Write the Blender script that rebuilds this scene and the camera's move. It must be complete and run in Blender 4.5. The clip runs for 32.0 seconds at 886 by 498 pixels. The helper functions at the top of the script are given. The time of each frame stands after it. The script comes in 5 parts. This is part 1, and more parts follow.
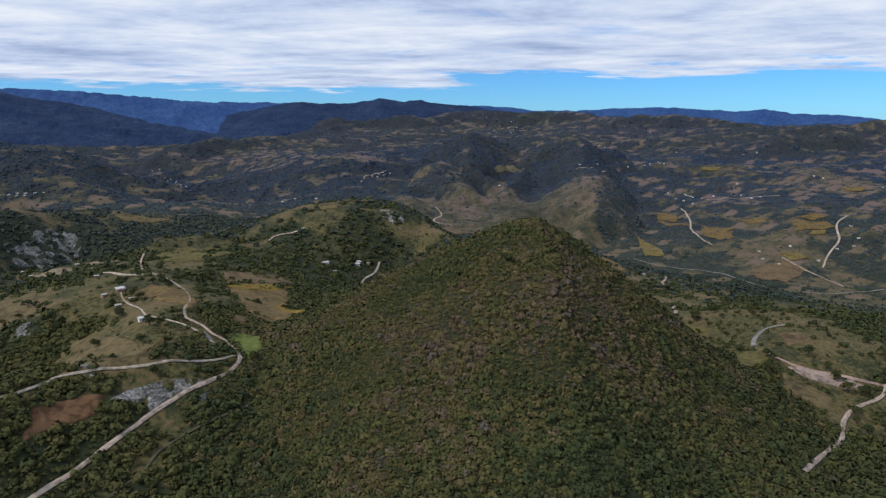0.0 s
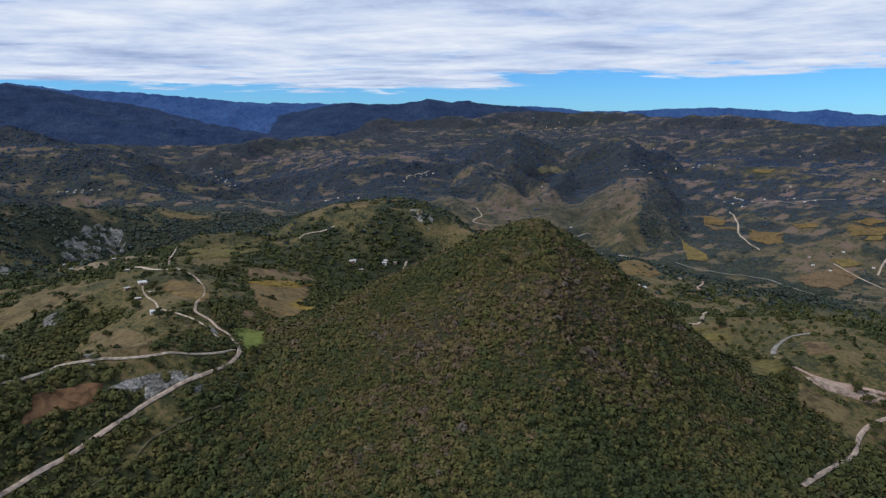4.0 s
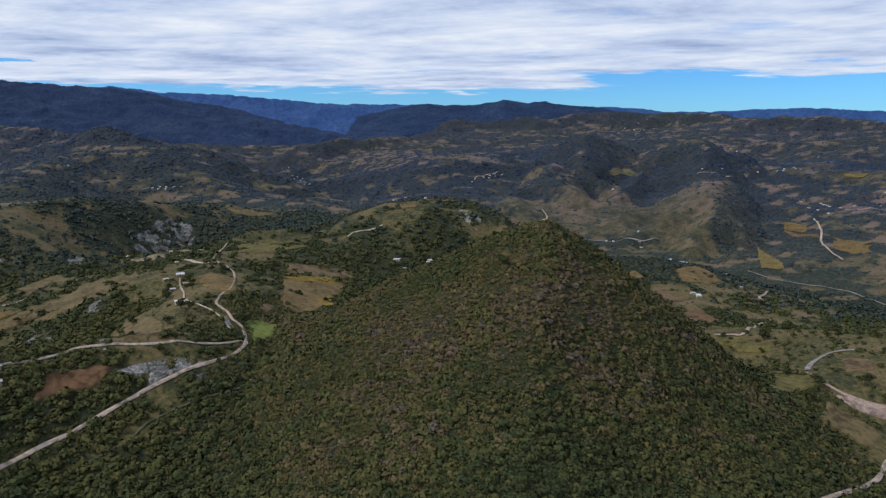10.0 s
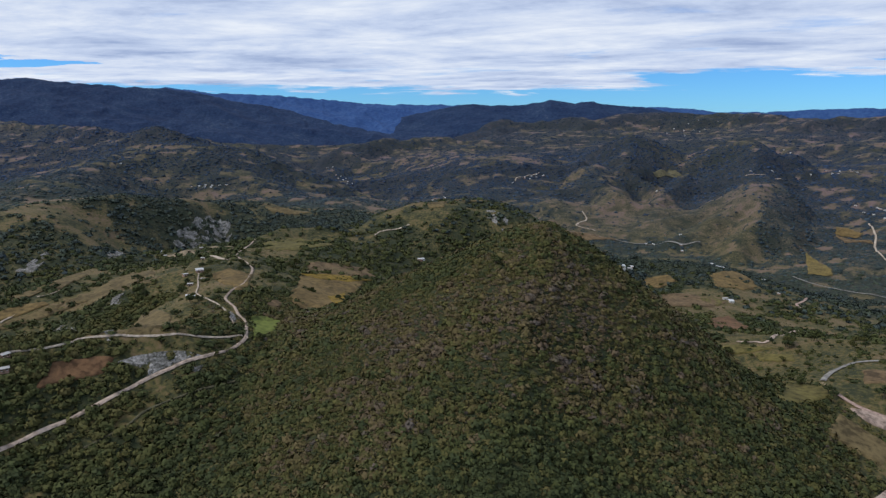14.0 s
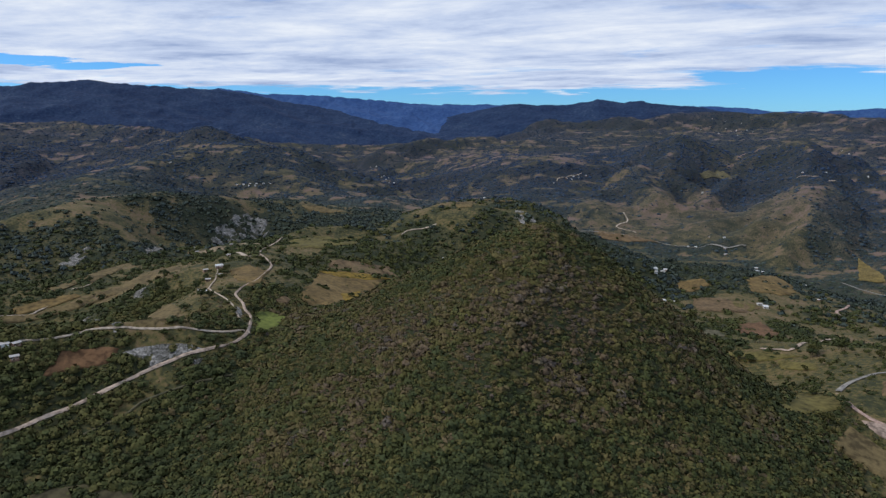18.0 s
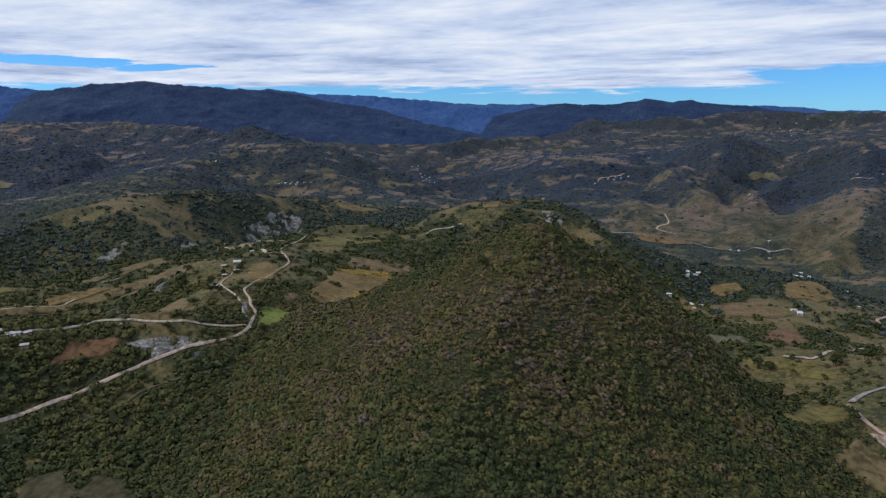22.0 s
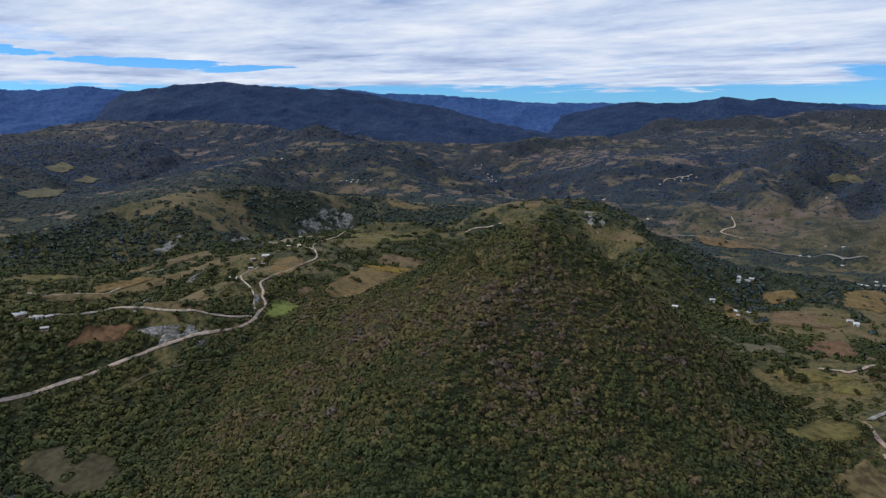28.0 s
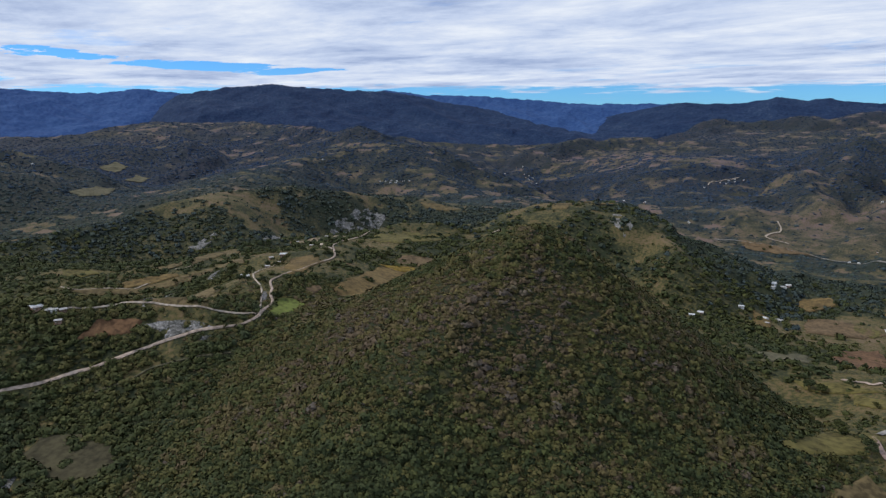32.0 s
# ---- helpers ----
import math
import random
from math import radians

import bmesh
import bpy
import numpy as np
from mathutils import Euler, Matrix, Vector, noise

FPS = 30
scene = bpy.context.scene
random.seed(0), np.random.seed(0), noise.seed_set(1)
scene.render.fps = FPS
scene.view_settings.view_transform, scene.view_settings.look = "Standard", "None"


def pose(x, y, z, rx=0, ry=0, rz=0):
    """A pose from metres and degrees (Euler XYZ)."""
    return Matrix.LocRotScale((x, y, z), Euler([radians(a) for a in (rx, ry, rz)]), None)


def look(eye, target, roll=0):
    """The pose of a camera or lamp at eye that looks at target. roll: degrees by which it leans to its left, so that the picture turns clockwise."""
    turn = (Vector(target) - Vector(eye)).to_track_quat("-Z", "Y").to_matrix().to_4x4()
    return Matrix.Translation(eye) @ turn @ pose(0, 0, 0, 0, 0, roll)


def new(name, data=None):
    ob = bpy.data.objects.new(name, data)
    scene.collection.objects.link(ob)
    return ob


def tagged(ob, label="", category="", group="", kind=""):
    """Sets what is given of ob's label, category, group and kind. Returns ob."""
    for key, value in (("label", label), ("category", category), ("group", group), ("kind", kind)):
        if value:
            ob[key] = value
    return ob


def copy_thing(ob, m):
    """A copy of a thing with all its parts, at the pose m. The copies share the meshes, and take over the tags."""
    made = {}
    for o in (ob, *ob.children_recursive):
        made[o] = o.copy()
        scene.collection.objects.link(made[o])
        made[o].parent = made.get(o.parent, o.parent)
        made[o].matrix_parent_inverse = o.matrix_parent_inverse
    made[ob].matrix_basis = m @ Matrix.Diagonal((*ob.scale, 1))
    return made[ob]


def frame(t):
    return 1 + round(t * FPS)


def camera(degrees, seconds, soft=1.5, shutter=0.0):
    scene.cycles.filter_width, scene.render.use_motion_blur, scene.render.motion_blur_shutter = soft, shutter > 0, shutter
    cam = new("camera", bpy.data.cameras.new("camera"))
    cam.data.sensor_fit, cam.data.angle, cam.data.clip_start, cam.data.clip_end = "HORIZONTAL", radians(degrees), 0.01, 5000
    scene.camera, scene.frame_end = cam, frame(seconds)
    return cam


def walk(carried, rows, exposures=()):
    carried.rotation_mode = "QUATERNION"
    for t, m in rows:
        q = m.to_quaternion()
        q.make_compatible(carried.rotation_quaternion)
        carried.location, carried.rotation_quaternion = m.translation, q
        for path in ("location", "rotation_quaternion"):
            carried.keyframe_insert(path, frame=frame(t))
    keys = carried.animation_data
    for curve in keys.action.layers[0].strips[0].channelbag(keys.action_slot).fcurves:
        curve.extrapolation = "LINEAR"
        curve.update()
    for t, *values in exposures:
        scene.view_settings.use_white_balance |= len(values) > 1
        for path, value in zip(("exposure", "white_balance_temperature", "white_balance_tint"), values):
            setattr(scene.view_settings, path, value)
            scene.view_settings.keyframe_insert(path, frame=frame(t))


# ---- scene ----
cam = camera(68.5, 32.0, soft=1.4)
# the flight: metres, first height, tilt
METRES, EYE, TILT, LEAN, TURN = 200.0, 200.0, -11.4, 0.0, 0.0
ROWS = [
    (0.0, 0.0, 0.0, 0.0, 0.0, 0.0, -0.0),
    (0.5, 0.0158, -0.0002, -0.0003, 0.55, 0.02, -0.1),
    (1.0, 0.0315, -0.0001, -0.0006, 1.08, 0.03, -0.22),
    (1.5, 0.0474, -0.0002, -0.0006, 1.62, 0.02, -0.32),
    (2.0, 0.0628, 0.0002, -0.0008, 2.17, 0.02, -0.43),
    (2.5, 0.0782, 0.0008, -0.0008, 2.72, 0.02, -0.53),
    (3.0, 0.0935, 0.0018, -0.0007, 3.25, 0.04, -0.67),
    (3.5, 0.109, 0.0025, -0.0007, 3.78, 0.03, -0.78),
    (5.5, 0.1708, 0.0063, -0.0005, 5.94, 0.02, -1.18),
    (6.0, 0.1865, 0.0078, -0.0005, 6.49, 0.03, -1.27),
    (6.5, 0.2018, 0.0094, -0.0004, 7.04, 0.03, -1.39),
    (7.0, 0.2171, 0.0111, -0.0, 7.57, 0.03, -1.51),
    (7.5, 0.2329, 0.0128, -0.0, 8.19, 0.02, -1.62),
    (8.0, 0.2484, 0.0149, 0.0003, 8.8, -0.01, -1.76),
    (8.5, 0.2639, 0.0173, 0.0005, 9.4, -0.03, -1.9),
    (9.0, 0.2792, 0.0197, 0.0011, 9.99, -0.06, -2.03),
    (9.5, 0.2947, 0.0223, 0.0012, 10.58, -0.06, -2.13),
    (10.0, 0.3097, 0.0251, 0.0018, 11.17, -0.09, -2.26),
    (10.5, 0.325, 0.0279, 0.0022, 11.74, -0.1, -2.37),
    (11.0, 0.3405, 0.0309, 0.0027, 12.28, -0.13, -2.49),
    (11.5, 0.3558, 0.0341, 0.0032, 12.79, -0.14, -2.59),
    (12.0, 0.371, 0.0374, 0.0037, 13.29, -0.17, -2.7),
    (12.5, 0.3863, 0.0408, 0.004, 13.79, -0.19, -2.81),
    (13.0, 0.4014, 0.0443, 0.0048, 14.3, -0.22, -2.92),
    (13.5, 0.4167, 0.048, 0.0054, 14.81, -0.23, -3.02),
    (14.0, 0.4319, 0.0519, 0.006, 15.32, -0.25, -3.12),
    (14.5, 0.447, 0.0558, 0.0068, 15.84, -0.28, -3.22),
    (16.5, 0.508, 0.0727, 0.0105, 17.96, -0.43, -3.57),
    (17.0, 0.5228, 0.0772, 0.0112, 18.48, -0.46, -3.68),
    (17.5, 0.5378, 0.082, 0.0119, 19.01, -0.49, -3.77),
    (18.0, 0.5526, 0.087, 0.0129, 19.52, -0.52, -3.87),
    (18.5, 0.5676, 0.0922, 0.0137, 20.04, -0.55, -3.94),
    (19.0, 0.5824, 0.0974, 0.0147, 20.56, -0.59, -4.03),
    (19.5, 0.5972, 0.1027, 0.0156, 21.06, -0.63, -4.11),
    (20.0, 0.612, 0.1082, 0.0165, 21.57, -0.67, -4.2),
    (20.5, 0.6268, 0.1139, 0.0174, 22.07, -0.71, -4.3),
    (21.0, 0.6415, 0.1197, 0.0185, 22.58, -0.75, -4.4),
    (21.5, 0.6561, 0.1255, 0.0195, 23.09, -0.79, -4.5),
    (22.0, 0.6706, 0.1317, 0.0206, 23.61, -0.84, -4.6),
    (22.5, 0.685, 0.138, 0.0216, 24.13, -0.89, -4.7),
    (23.0, 0.6992, 0.1442, 0.0227, 24.66, -0.94, -4.79),
    (23.5, 0.7134, 0.1505, 0.0238, 25.19, -0.99, -4.88),
    (24.0, 0.7275, 0.1569, 0.0247, 25.72, -1.06, -4.96),
    (24.5, 0.7416, 0.1635, 0.0261, 26.24, -1.12, -5.05),
    (25.0, 0.7554, 0.1702, 0.0273, 26.77, -1.19, -5.14),
    (25.5, 0.7693, 0.177, 0.0285, 27.3, -1.25, -5.24),
    (27.5, 0.8241, 0.2057, 0.0332, 29.34, -1.44, -5.61),
    (28.0, 0.8377, 0.2131, 0.0345, 29.84, -1.48, -5.7),
    (28.5, 0.8513, 0.2207, 0.036, 30.35, -1.52, -5.8),
    (29.0, 0.8646, 0.2284, 0.0373, 30.85, -1.55, -5.88),
    (29.5, 0.8782, 0.2362, 0.0388, 31.35, -1.58, -5.96),
    (30.0, 0.8914, 0.2441, 0.0402, 31.85, -1.63, -6.04),
    (30.5, 0.9047, 0.2521, 0.0418, 32.35, -1.67, -6.12),
    (31.0, 0.9179, 0.2603, 0.0432, 32.87, -1.71, -6.19),
    (31.5, 0.931, 0.2687, 0.0448, 33.39, -1.74, -6.27),
    (32.0, 0.944, 0.2771, 0.0463, 33.92, -1.79, -6.34),
]
walk(cam, [(t, pose(0, 0, EYE, TILT, LEAN, TURN) @ pose(METRES * x, METRES * y, METRES * z, 90 + pitch, roll, yaw)) for t, x, y, z, yaw, pitch, roll in ROWS])

# ---- sky, sun ----
SUN_AZIMUTH, SUN_HEIGHT = radians(248), radians(46)
world = bpy.data.worlds.new("sky")
scene.world = world
world.use_nodes = True
wt = world.node_tree
wt.nodes.clear()


def wnode(kind, **values):
    n = wt.nodes.new(kind)
    for key, value in values.items():
        n.inputs[key.replace("_", " ")].default_value = value
    return n


def wmath(op, a, b=None, c=None):
    n = wt.nodes.new("ShaderNodeMath")
    n.operation = op
    for k, v in enumerate((a, b, c)):
        if v is None:
            continue
        if isinstance(v, (int, float)):
            n.inputs[k].default_value = v
        else:
            wt.links.new(v, n.inputs[k])
    return n.outputs[0]


sky = wt.nodes.new("ShaderNodeTexSky")
sky.sky_type = "NISHITA"
sky.sun_disc = False
sky.sun_elevation, sky.sun_rotation = SUN_HEIGHT, SUN_AZIMUTH
sky.altitude, sky.air_density, sky.dust_density, sky.ozone_density = 1800, 1.0, 0.3, 3.0
coords = wt.nodes.new("ShaderNodeTexCoord")
parts = wt.nodes.new("ShaderNodeSeparateXYZ")
wt.links.new(coords.outputs["Generated"], parts.inputs[0])
up = wmath("MAXIMUM", parts.outputs[2], 0.004)
flat = wt.nodes.new("ShaderNodeCombineXYZ")
lift = wmath("ADD", up, 0.035)
wt.links.new(wmath("DIVIDE", parts.outputs[0], lift), flat.inputs[0])
wt.links.new(wmath("DIVIDE", parts.outputs[1], lift), flat.inputs[1])


def wnoise(scale, detail, rough, stretch=(1, 1, 1), shift=(0, 0, 0), turn=0.0, distort=0.0):
    m = wt.nodes.new("ShaderNodeMapping")
    m.inputs["Scale"].default_value, m.inputs["Location"].default_value = stretch, shift
    m.inputs["Rotation"].default_value = (0, 0, turn)
    wt.links.new(flat.outputs[0], m.inputs[0])
    n = wt.nodes.new("ShaderNodeTexNoise")
    n.inputs["Scale"].default_value, n.inputs["Detail"].default_value = scale, detail
    n.inputs["Roughness"].default_value, n.inputs["Distortion"].default_value = rough, distort
    wt.links.new(m.outputs[0], n.inputs["Vector"])
    return n.outputs["Fac"]


def wramp(value, *stops):
    n = wt.nodes.new("ShaderNodeValToRGB")
    for k, (at, colour) in enumerate(stops):
        e = n.color_ramp.elements[k] if k < 2 else n.color_ramp.elements.new(at)
        e.position, e.color = at, (*colour, 1) if len(colour) == 3 else colour
    wt.links.new(value, n.inputs[0])
    return n.outputs[0]


# the sheet of cloud ends a few degrees above the skyline, with a ragged edge, and lies lower in the north-west
sheet = wnoise(0.5, 10, 0.64, (0.7, 0.95, 1), (3.1, 1.7, 0), 0.4, 0.2)
broad = wnoise(0.16, 4, 0.55, (1, 1, 1), (0.4, 2.2, 0))
east = wmath("MINIMUM", wmath("MAXIMUM", wmath("MULTIPLY_ADD", parts.outputs[0], 8.0, 0.1), 0.0), 1.0)
edge = wmath("ADD", wmath("MULTIPLY_ADD", wmath("SUBTRACT", broad, 0.5), 0.05, 0.047), wmath("MULTIPLY", east, 0.022))
rise = wmath("DIVIDE", wmath("SUBTRACT", up, edge), 0.008)
cover = wmath("ADD", rise, wmath("MULTIPLY", wmath("SUBTRACT", sheet, 0.44), 12.0))
west = wmath("MINIMUM", wmath("MAXIMUM", wmath("MULTIPLY_ADD", parts.outputs[0], -7.0, -3.9), 0.0), 1.0)
gap = wmath("DIVIDE", wmath("SUBTRACT", up, wmath("MULTIPLY_ADD", wmath("SUBTRACT", broad, 0.5), 0.06, 0.080)), 0.0065)
slit = wmath("MULTIPLY", west, wmath("POWER", 2.718, wmath("MULTIPLY", wmath("MULTIPLY", gap, gap), -1.0)))
cover = wmath("SUBTRACT", cover, wmath("MULTIPLY", wmath("MULTIPLY", slit, wmath("MAXIMUM", wmath("MULTIPLY_ADD", sheet, -14.0, 8.0), 0.0)), 5.0))
thin = wmath("MINIMUM", wmath("MAXIMUM", wmath("MULTIPLY_ADD", sheet, 5.0, -1.15), 0.35), 1.0)
cover = wmath("MULTIPLY", wmath("MINIMUM", wmath("MAXIMUM", cover, 0.0), 1.0), thin)
tone = wramp(wnoise(0.7, 10, 0.66, (0.75, 1.0, 1), (8.0, 5.0, 0), 0.4, 0.2), (0.32, (0.34, 0.44, 0.68)), (0.64, (0.84, 0.90, 1.0)), (0.47, (0.58, 0.68, 0.89)))
deep = wt.nodes.new("ShaderNodeMix")
deep.data_type, deep.blend_type = "RGBA", "MULTIPLY"
deep.inputs["Factor"].default_value = 1.0
wt.links.new(sky.outputs[0], deep.inputs["A"])
deep.inputs["B"].default_value = (0.37, 0.80, 1.31, 1)
clear = wt.nodes.new("ShaderNodeBackground")
wt.links.new(deep.outputs["Result"], clear.inputs[0])
clear.inputs[1].default_value = 0.1
cloud = wt.nodes.new("ShaderNodeBackground")
wt.links.new(tone, cloud.inputs[0])
cloud.inputs[1].default_value = 0.96
mix = wt.nodes.new("ShaderNodeMixShader")
wt.links.new(cover, mix.inputs[0])
wt.links.new(clear.outputs[0], mix.inputs[1])
wt.links.new(cloud.outputs[0], mix.inputs[2])
out = wt.nodes.new("ShaderNodeOutputWorld")
wt.links.new(mix.outputs[0], out.inputs[0])

lamp = bpy.data.lights.new("sun", "SUN")
lamp.energy, lamp.angle, lamp.color = 2.7, radians(16), (1.0, 0.95, 0.87)
sun = new("sun", lamp)
sun.matrix_world = look((0, 0, 900), Vector((0, 0, 900)) - Vector((math.sin(SUN_AZIMUTH) * math.cos(SUN_HEIGHT), math.cos(SUN_AZIMUTH) * math.cos(SUN_HEIGHT), math.sin(SUN_HEIGHT))))

# ---- materials ----
def material(name, stops, scale=0.2, detail=6, rough=0.9, bump=0.0, second=None, attribute="", spread=0.0, island=0.0, haze_tint=None):
    """A matt surface whose colours follow noise (scale per metre), a second coarser noise, or an attribute of the mesh."""
    m = bpy.data.materials.new(name)
    m.use_nodes = True
    nt = m.node_tree
    bsdf = nt.nodes["Principled BSDF"]
    bsdf.inputs["Roughness"].default_value = rough
    bsdf.inputs["Specular IOR Level"].default_value = 0.15
    where = nt.nodes.new("ShaderNodeTexCoord")
    grain = nt.nodes.new("ShaderNodeTexNoise")
    grain.inputs["Scale"].default_value, grain.inputs["Detail"].default_value, grain.inputs["Roughness"].default_value = scale, detail, 0.6
    nt.links.new(where.outputs["Object"], grain.inputs["Vector"])
    value = grain.outputs["Fac"]
    if second:
        wide = nt.nodes.new("ShaderNodeTexNoise")
        wide.inputs["Scale"].default_value, wide.inputs["Detail"].default_value = second, 3
        nt.links.new(where.outputs["Object"], wide.inputs["Vector"])
        mixed = nt.nodes.new("ShaderNodeMath")
        mixed.operation = "MULTIPLY_ADD"
        nt.links.new(wide.outputs["Fac"], mixed.inputs[0])
        mixed.inputs[1].default_value = 0.7
        less = nt.nodes.new("ShaderNodeMath")
        less.operation = "MULTIPLY_ADD"
        nt.links.new(value, less.inputs[0])
        less.inputs[1].default_value, less.inputs[2].default_value = 1.3, -0.5
        nt.links.new(less.outputs[0], mixed.inputs[2])
        value = mixed.outputs[0]
    if attribute:
        att = nt.nodes.new("ShaderNodeAttribute")
        att.attribute_name = attribute
        mixed = nt.nodes.new("ShaderNodeMath")
        mixed.operation = "MULTIPLY_ADD"
        nt.links.new(value, mixed.inputs[0])
        mixed.inputs[1].default_value = spread
        less = nt.nodes.new("ShaderNodeMath")
        less.operation = "SUBTRACT"
        nt.links.new(att.outputs["Fac"], less.inputs[0])
        less.inputs[1].default_value = spread * 0.5
        nt.links.new(less.outputs[0], mixed.inputs[2])
        value = mixed.outputs[0]
    ramp = nt.nodes.new("ShaderNodeValToRGB")
    for k, (at, colour) in enumerate(stops):
        e = ramp.color_ramp.elements[k] if k < 2 else ramp.color_ramp.elements.new(at)
        e.position, e.color = at, (*colour, 1)
    nt.links.new(value, ramp.inputs[0])
    colour = ramp.outputs[0]
    if island:
        geo = nt.nodes.new("ShaderNodeNewGeometry")
        hsv = nt.nodes.new("ShaderNodeHueSaturation")
        lift = nt.nodes.new("ShaderNodeMath")
        lift.operation = "MULTIPLY_ADD"
        nt.links.new(geo.outputs["Random Per Island"], lift.inputs[0])
        lift.inputs[1].default_value, lift.inputs[2].default_value = island, 1 - island * 0.5
        nt.links.new(lift.outputs[0], hsv.inputs["Value"])
        nt.links.new(colour, hsv.inputs["Color"])
        colour = hsv.outputs[0]
    # haze is painted in: the attribute multiplies the base colour towards blue
    if haze_tint:
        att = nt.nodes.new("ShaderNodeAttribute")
        att.attribute_name = "haze_tint"
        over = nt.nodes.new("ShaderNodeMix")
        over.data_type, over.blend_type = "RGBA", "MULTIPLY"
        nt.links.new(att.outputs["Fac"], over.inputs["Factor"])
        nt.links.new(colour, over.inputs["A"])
        over.inputs["B"].default_value = (*haze_tint, 1)
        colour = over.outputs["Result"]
    nt.links.new(colour, bsdf.inputs["Base Color"])
    if bump:
        b = nt.nodes.new("ShaderNodeBump")
        b.inputs["Strength"].default_value, b.inputs["Distance"].default_value = 0.8, bump
        nt.links.new(grain.outputs["Fac"], b.inputs["Height"])
        nt.links.new(b.outputs[0], bsdf.inputs["Normal"])
    return m


def soil(name, colour, scale=0.5):
    dark, light = tuple(c * 0.5 for c in colour), tuple(min(c * 1.4, 0.9) for c in colour)
    return material(name, [(0.3, dark), (0.7, light), (0.5, colour)], scale, 8, 0.95, 0.15, second=0.06)


# the last tint paints distance haze into the far ground
GROUND = material("dry_grass_and_scrub", [(0.0, (0.023, 0.030, 0.014)), (1.0, (0.132, 0.095, 0.056)), (0.28, (0.039, 0.040, 0.019)), (0.50, (0.073, 0.067, 0.025)), (0.74, (0.114, 0.085, 0.039))], 0.35, 12, 0.95, 1.0, second=0.045, attribute="grass", spread=1.8, haze_tint=(0.84, 0.84, 2.5))
LEAVES = material("scrub_leaves", [(0.0, (0.026, 0.036, 0.017)), (1.0, (0.130, 0.108, 0.025)), (0.22, (0.047, 0.055, 0.018)), (0.42, (0.072, 0.067, 0.022)), (0.60, (0.087, 0.069, 0.030)), (0.76, (0.092, 0.067, 0.043)), (0.89, (0.079, 0.067, 0.057))], 0.6, 3, 0.85, attribute="tint", spread=0.10, island=0.45)
# leaf colour runs from green to blue to stand for haze
HAZE_LEAVES = material("far_woods", [(0.0, (0.040, 0.051, 0.032)), (1.0, (0.021, 0.039, 0.078)), (0.5, (0.030, 0.046, 0.058))], 0.05, 3, 0.9, attribute="tint", spread=0.3, island=0.75)
# blue base colour stands for the haze over the far ridges
HAZE_WOODS = material("haze_blue_woods", [(0.0, (0.010, 0.022, 0.044)), (1.0, (0.032, 0.050, 0.084)), (0.5, (0.018, 0.034, 0.064))], 0.05, 3, 0.9, attribute="tint", spread=0.2, island=0.3)
BARK = material("grey_bark", [(0.3, (0.07, 0.055, 0.042)), (0.7, (0.16, 0.13, 0.10))], 3.0)
SURFACES = {
    "dirt": soil("packed_dirt", (0.30, 0.235, 0.19)),
    "pale": soil("pale_dirt", (0.33, 0.275, 0.22)),
    "grey": soil("grey_gravel", (0.19, 0.18, 0.165)),
    "pink": soil("pink_earth", (0.28, 0.20, 0.165)),
    "gold": soil("marigold_crop", (0.150, 0.100, 0.018), 0.3),
    "ochre": soil("ripe_maize", (0.116, 0.080, 0.032), 0.3),
    "brown": soil("stubble", (0.108, 0.074, 0.040), 0.3),
    "rust": soil("ploughed_red_earth", (0.112, 0.063, 0.033), 0.3),
    "green": soil("young_green_crop", (0.092, 0.110, 0.026), 0.3),
    "olive": soil("olive_pasture", (0.088, 0.075, 0.025), 0.3),
    "tan": soil("dry_stubble", (0.098, 0.074, 0.035), 0.3),
    "dull": soil("rough_grass", (0.044, 0.039, 0.021), 0.3),
    "sand": soil("dry_river_sand", (0.155, 0.122, 0.082), 0.4),
    "straw": soil("far_yellow_crop", (0.122, 0.092, 0.032), 0.3),
    "bank": soil("washed_out_pink_bank", (0.25, 0.19, 0.155), 0.4),
    "greyplot": soil("grey_fallow", (0.088, 0.080, 0.048), 0.3),
}
ROCK = material("grey_rock", [(0.28, (0.034, 0.035, 0.028)), (0.75, (0.34, 0.325, 0.31)), (0.42, (0.085, 0.083, 0.074)), (0.58, (0.185, 0.178, 0.168))], 0.8, 12, 0.9, 1.5, second=0.10)
TUFTS = material("grass_tufts", [(0.0, (0.034, 0.042, 0.016)), (1.0, (0.170, 0.130, 0.055)), (0.5, (0.082, 0.076, 0.028))], 0.6, 3, 0.9, attribute="tint", spread=0.1, island=0.4)
# forest colour shifted to navy, which paints in the haze before it
RANGE_NEAR = material("hazed_forested_mountain", [(0.3, (0.007, 0.018, 0.050)), (0.84, (0.050, 0.064, 0.092)), (0.5, (0.012, 0.027, 0.068)), (0.68, (0.019, 0.038, 0.080))], 0.07, 14, 1.0, 2.5, second=0.0075)
# paler blue, with the haze of distance put into the base colour
RANGE_FAR = material("hazed_blue_mountain", [(0.3, (0.018, 0.050, 0.150)), (0.7, (0.034, 0.078, 0.195))], 0.05, 10, 1.0, 1.5, second=0.006)
WALL_PAINT = material("white_lime_wash", [(0.3, (0.55, 0.53, 0.50)), (0.7, (0.78, 0.77, 0.74))], 0.8)
WALL_BRICK = material("bare_brick_wall", [(0.3, (0.24, 0.14, 0.10)), (0.7, (0.36, 0.24, 0.18))], 1.5)
ROOF_SHEET = material("galvanised_sheet", [(0.3, (0.36, 0.37, 0.38)), (0.7, (0.60, 0.61, 0.62))], 0.5, 4, 0.45)
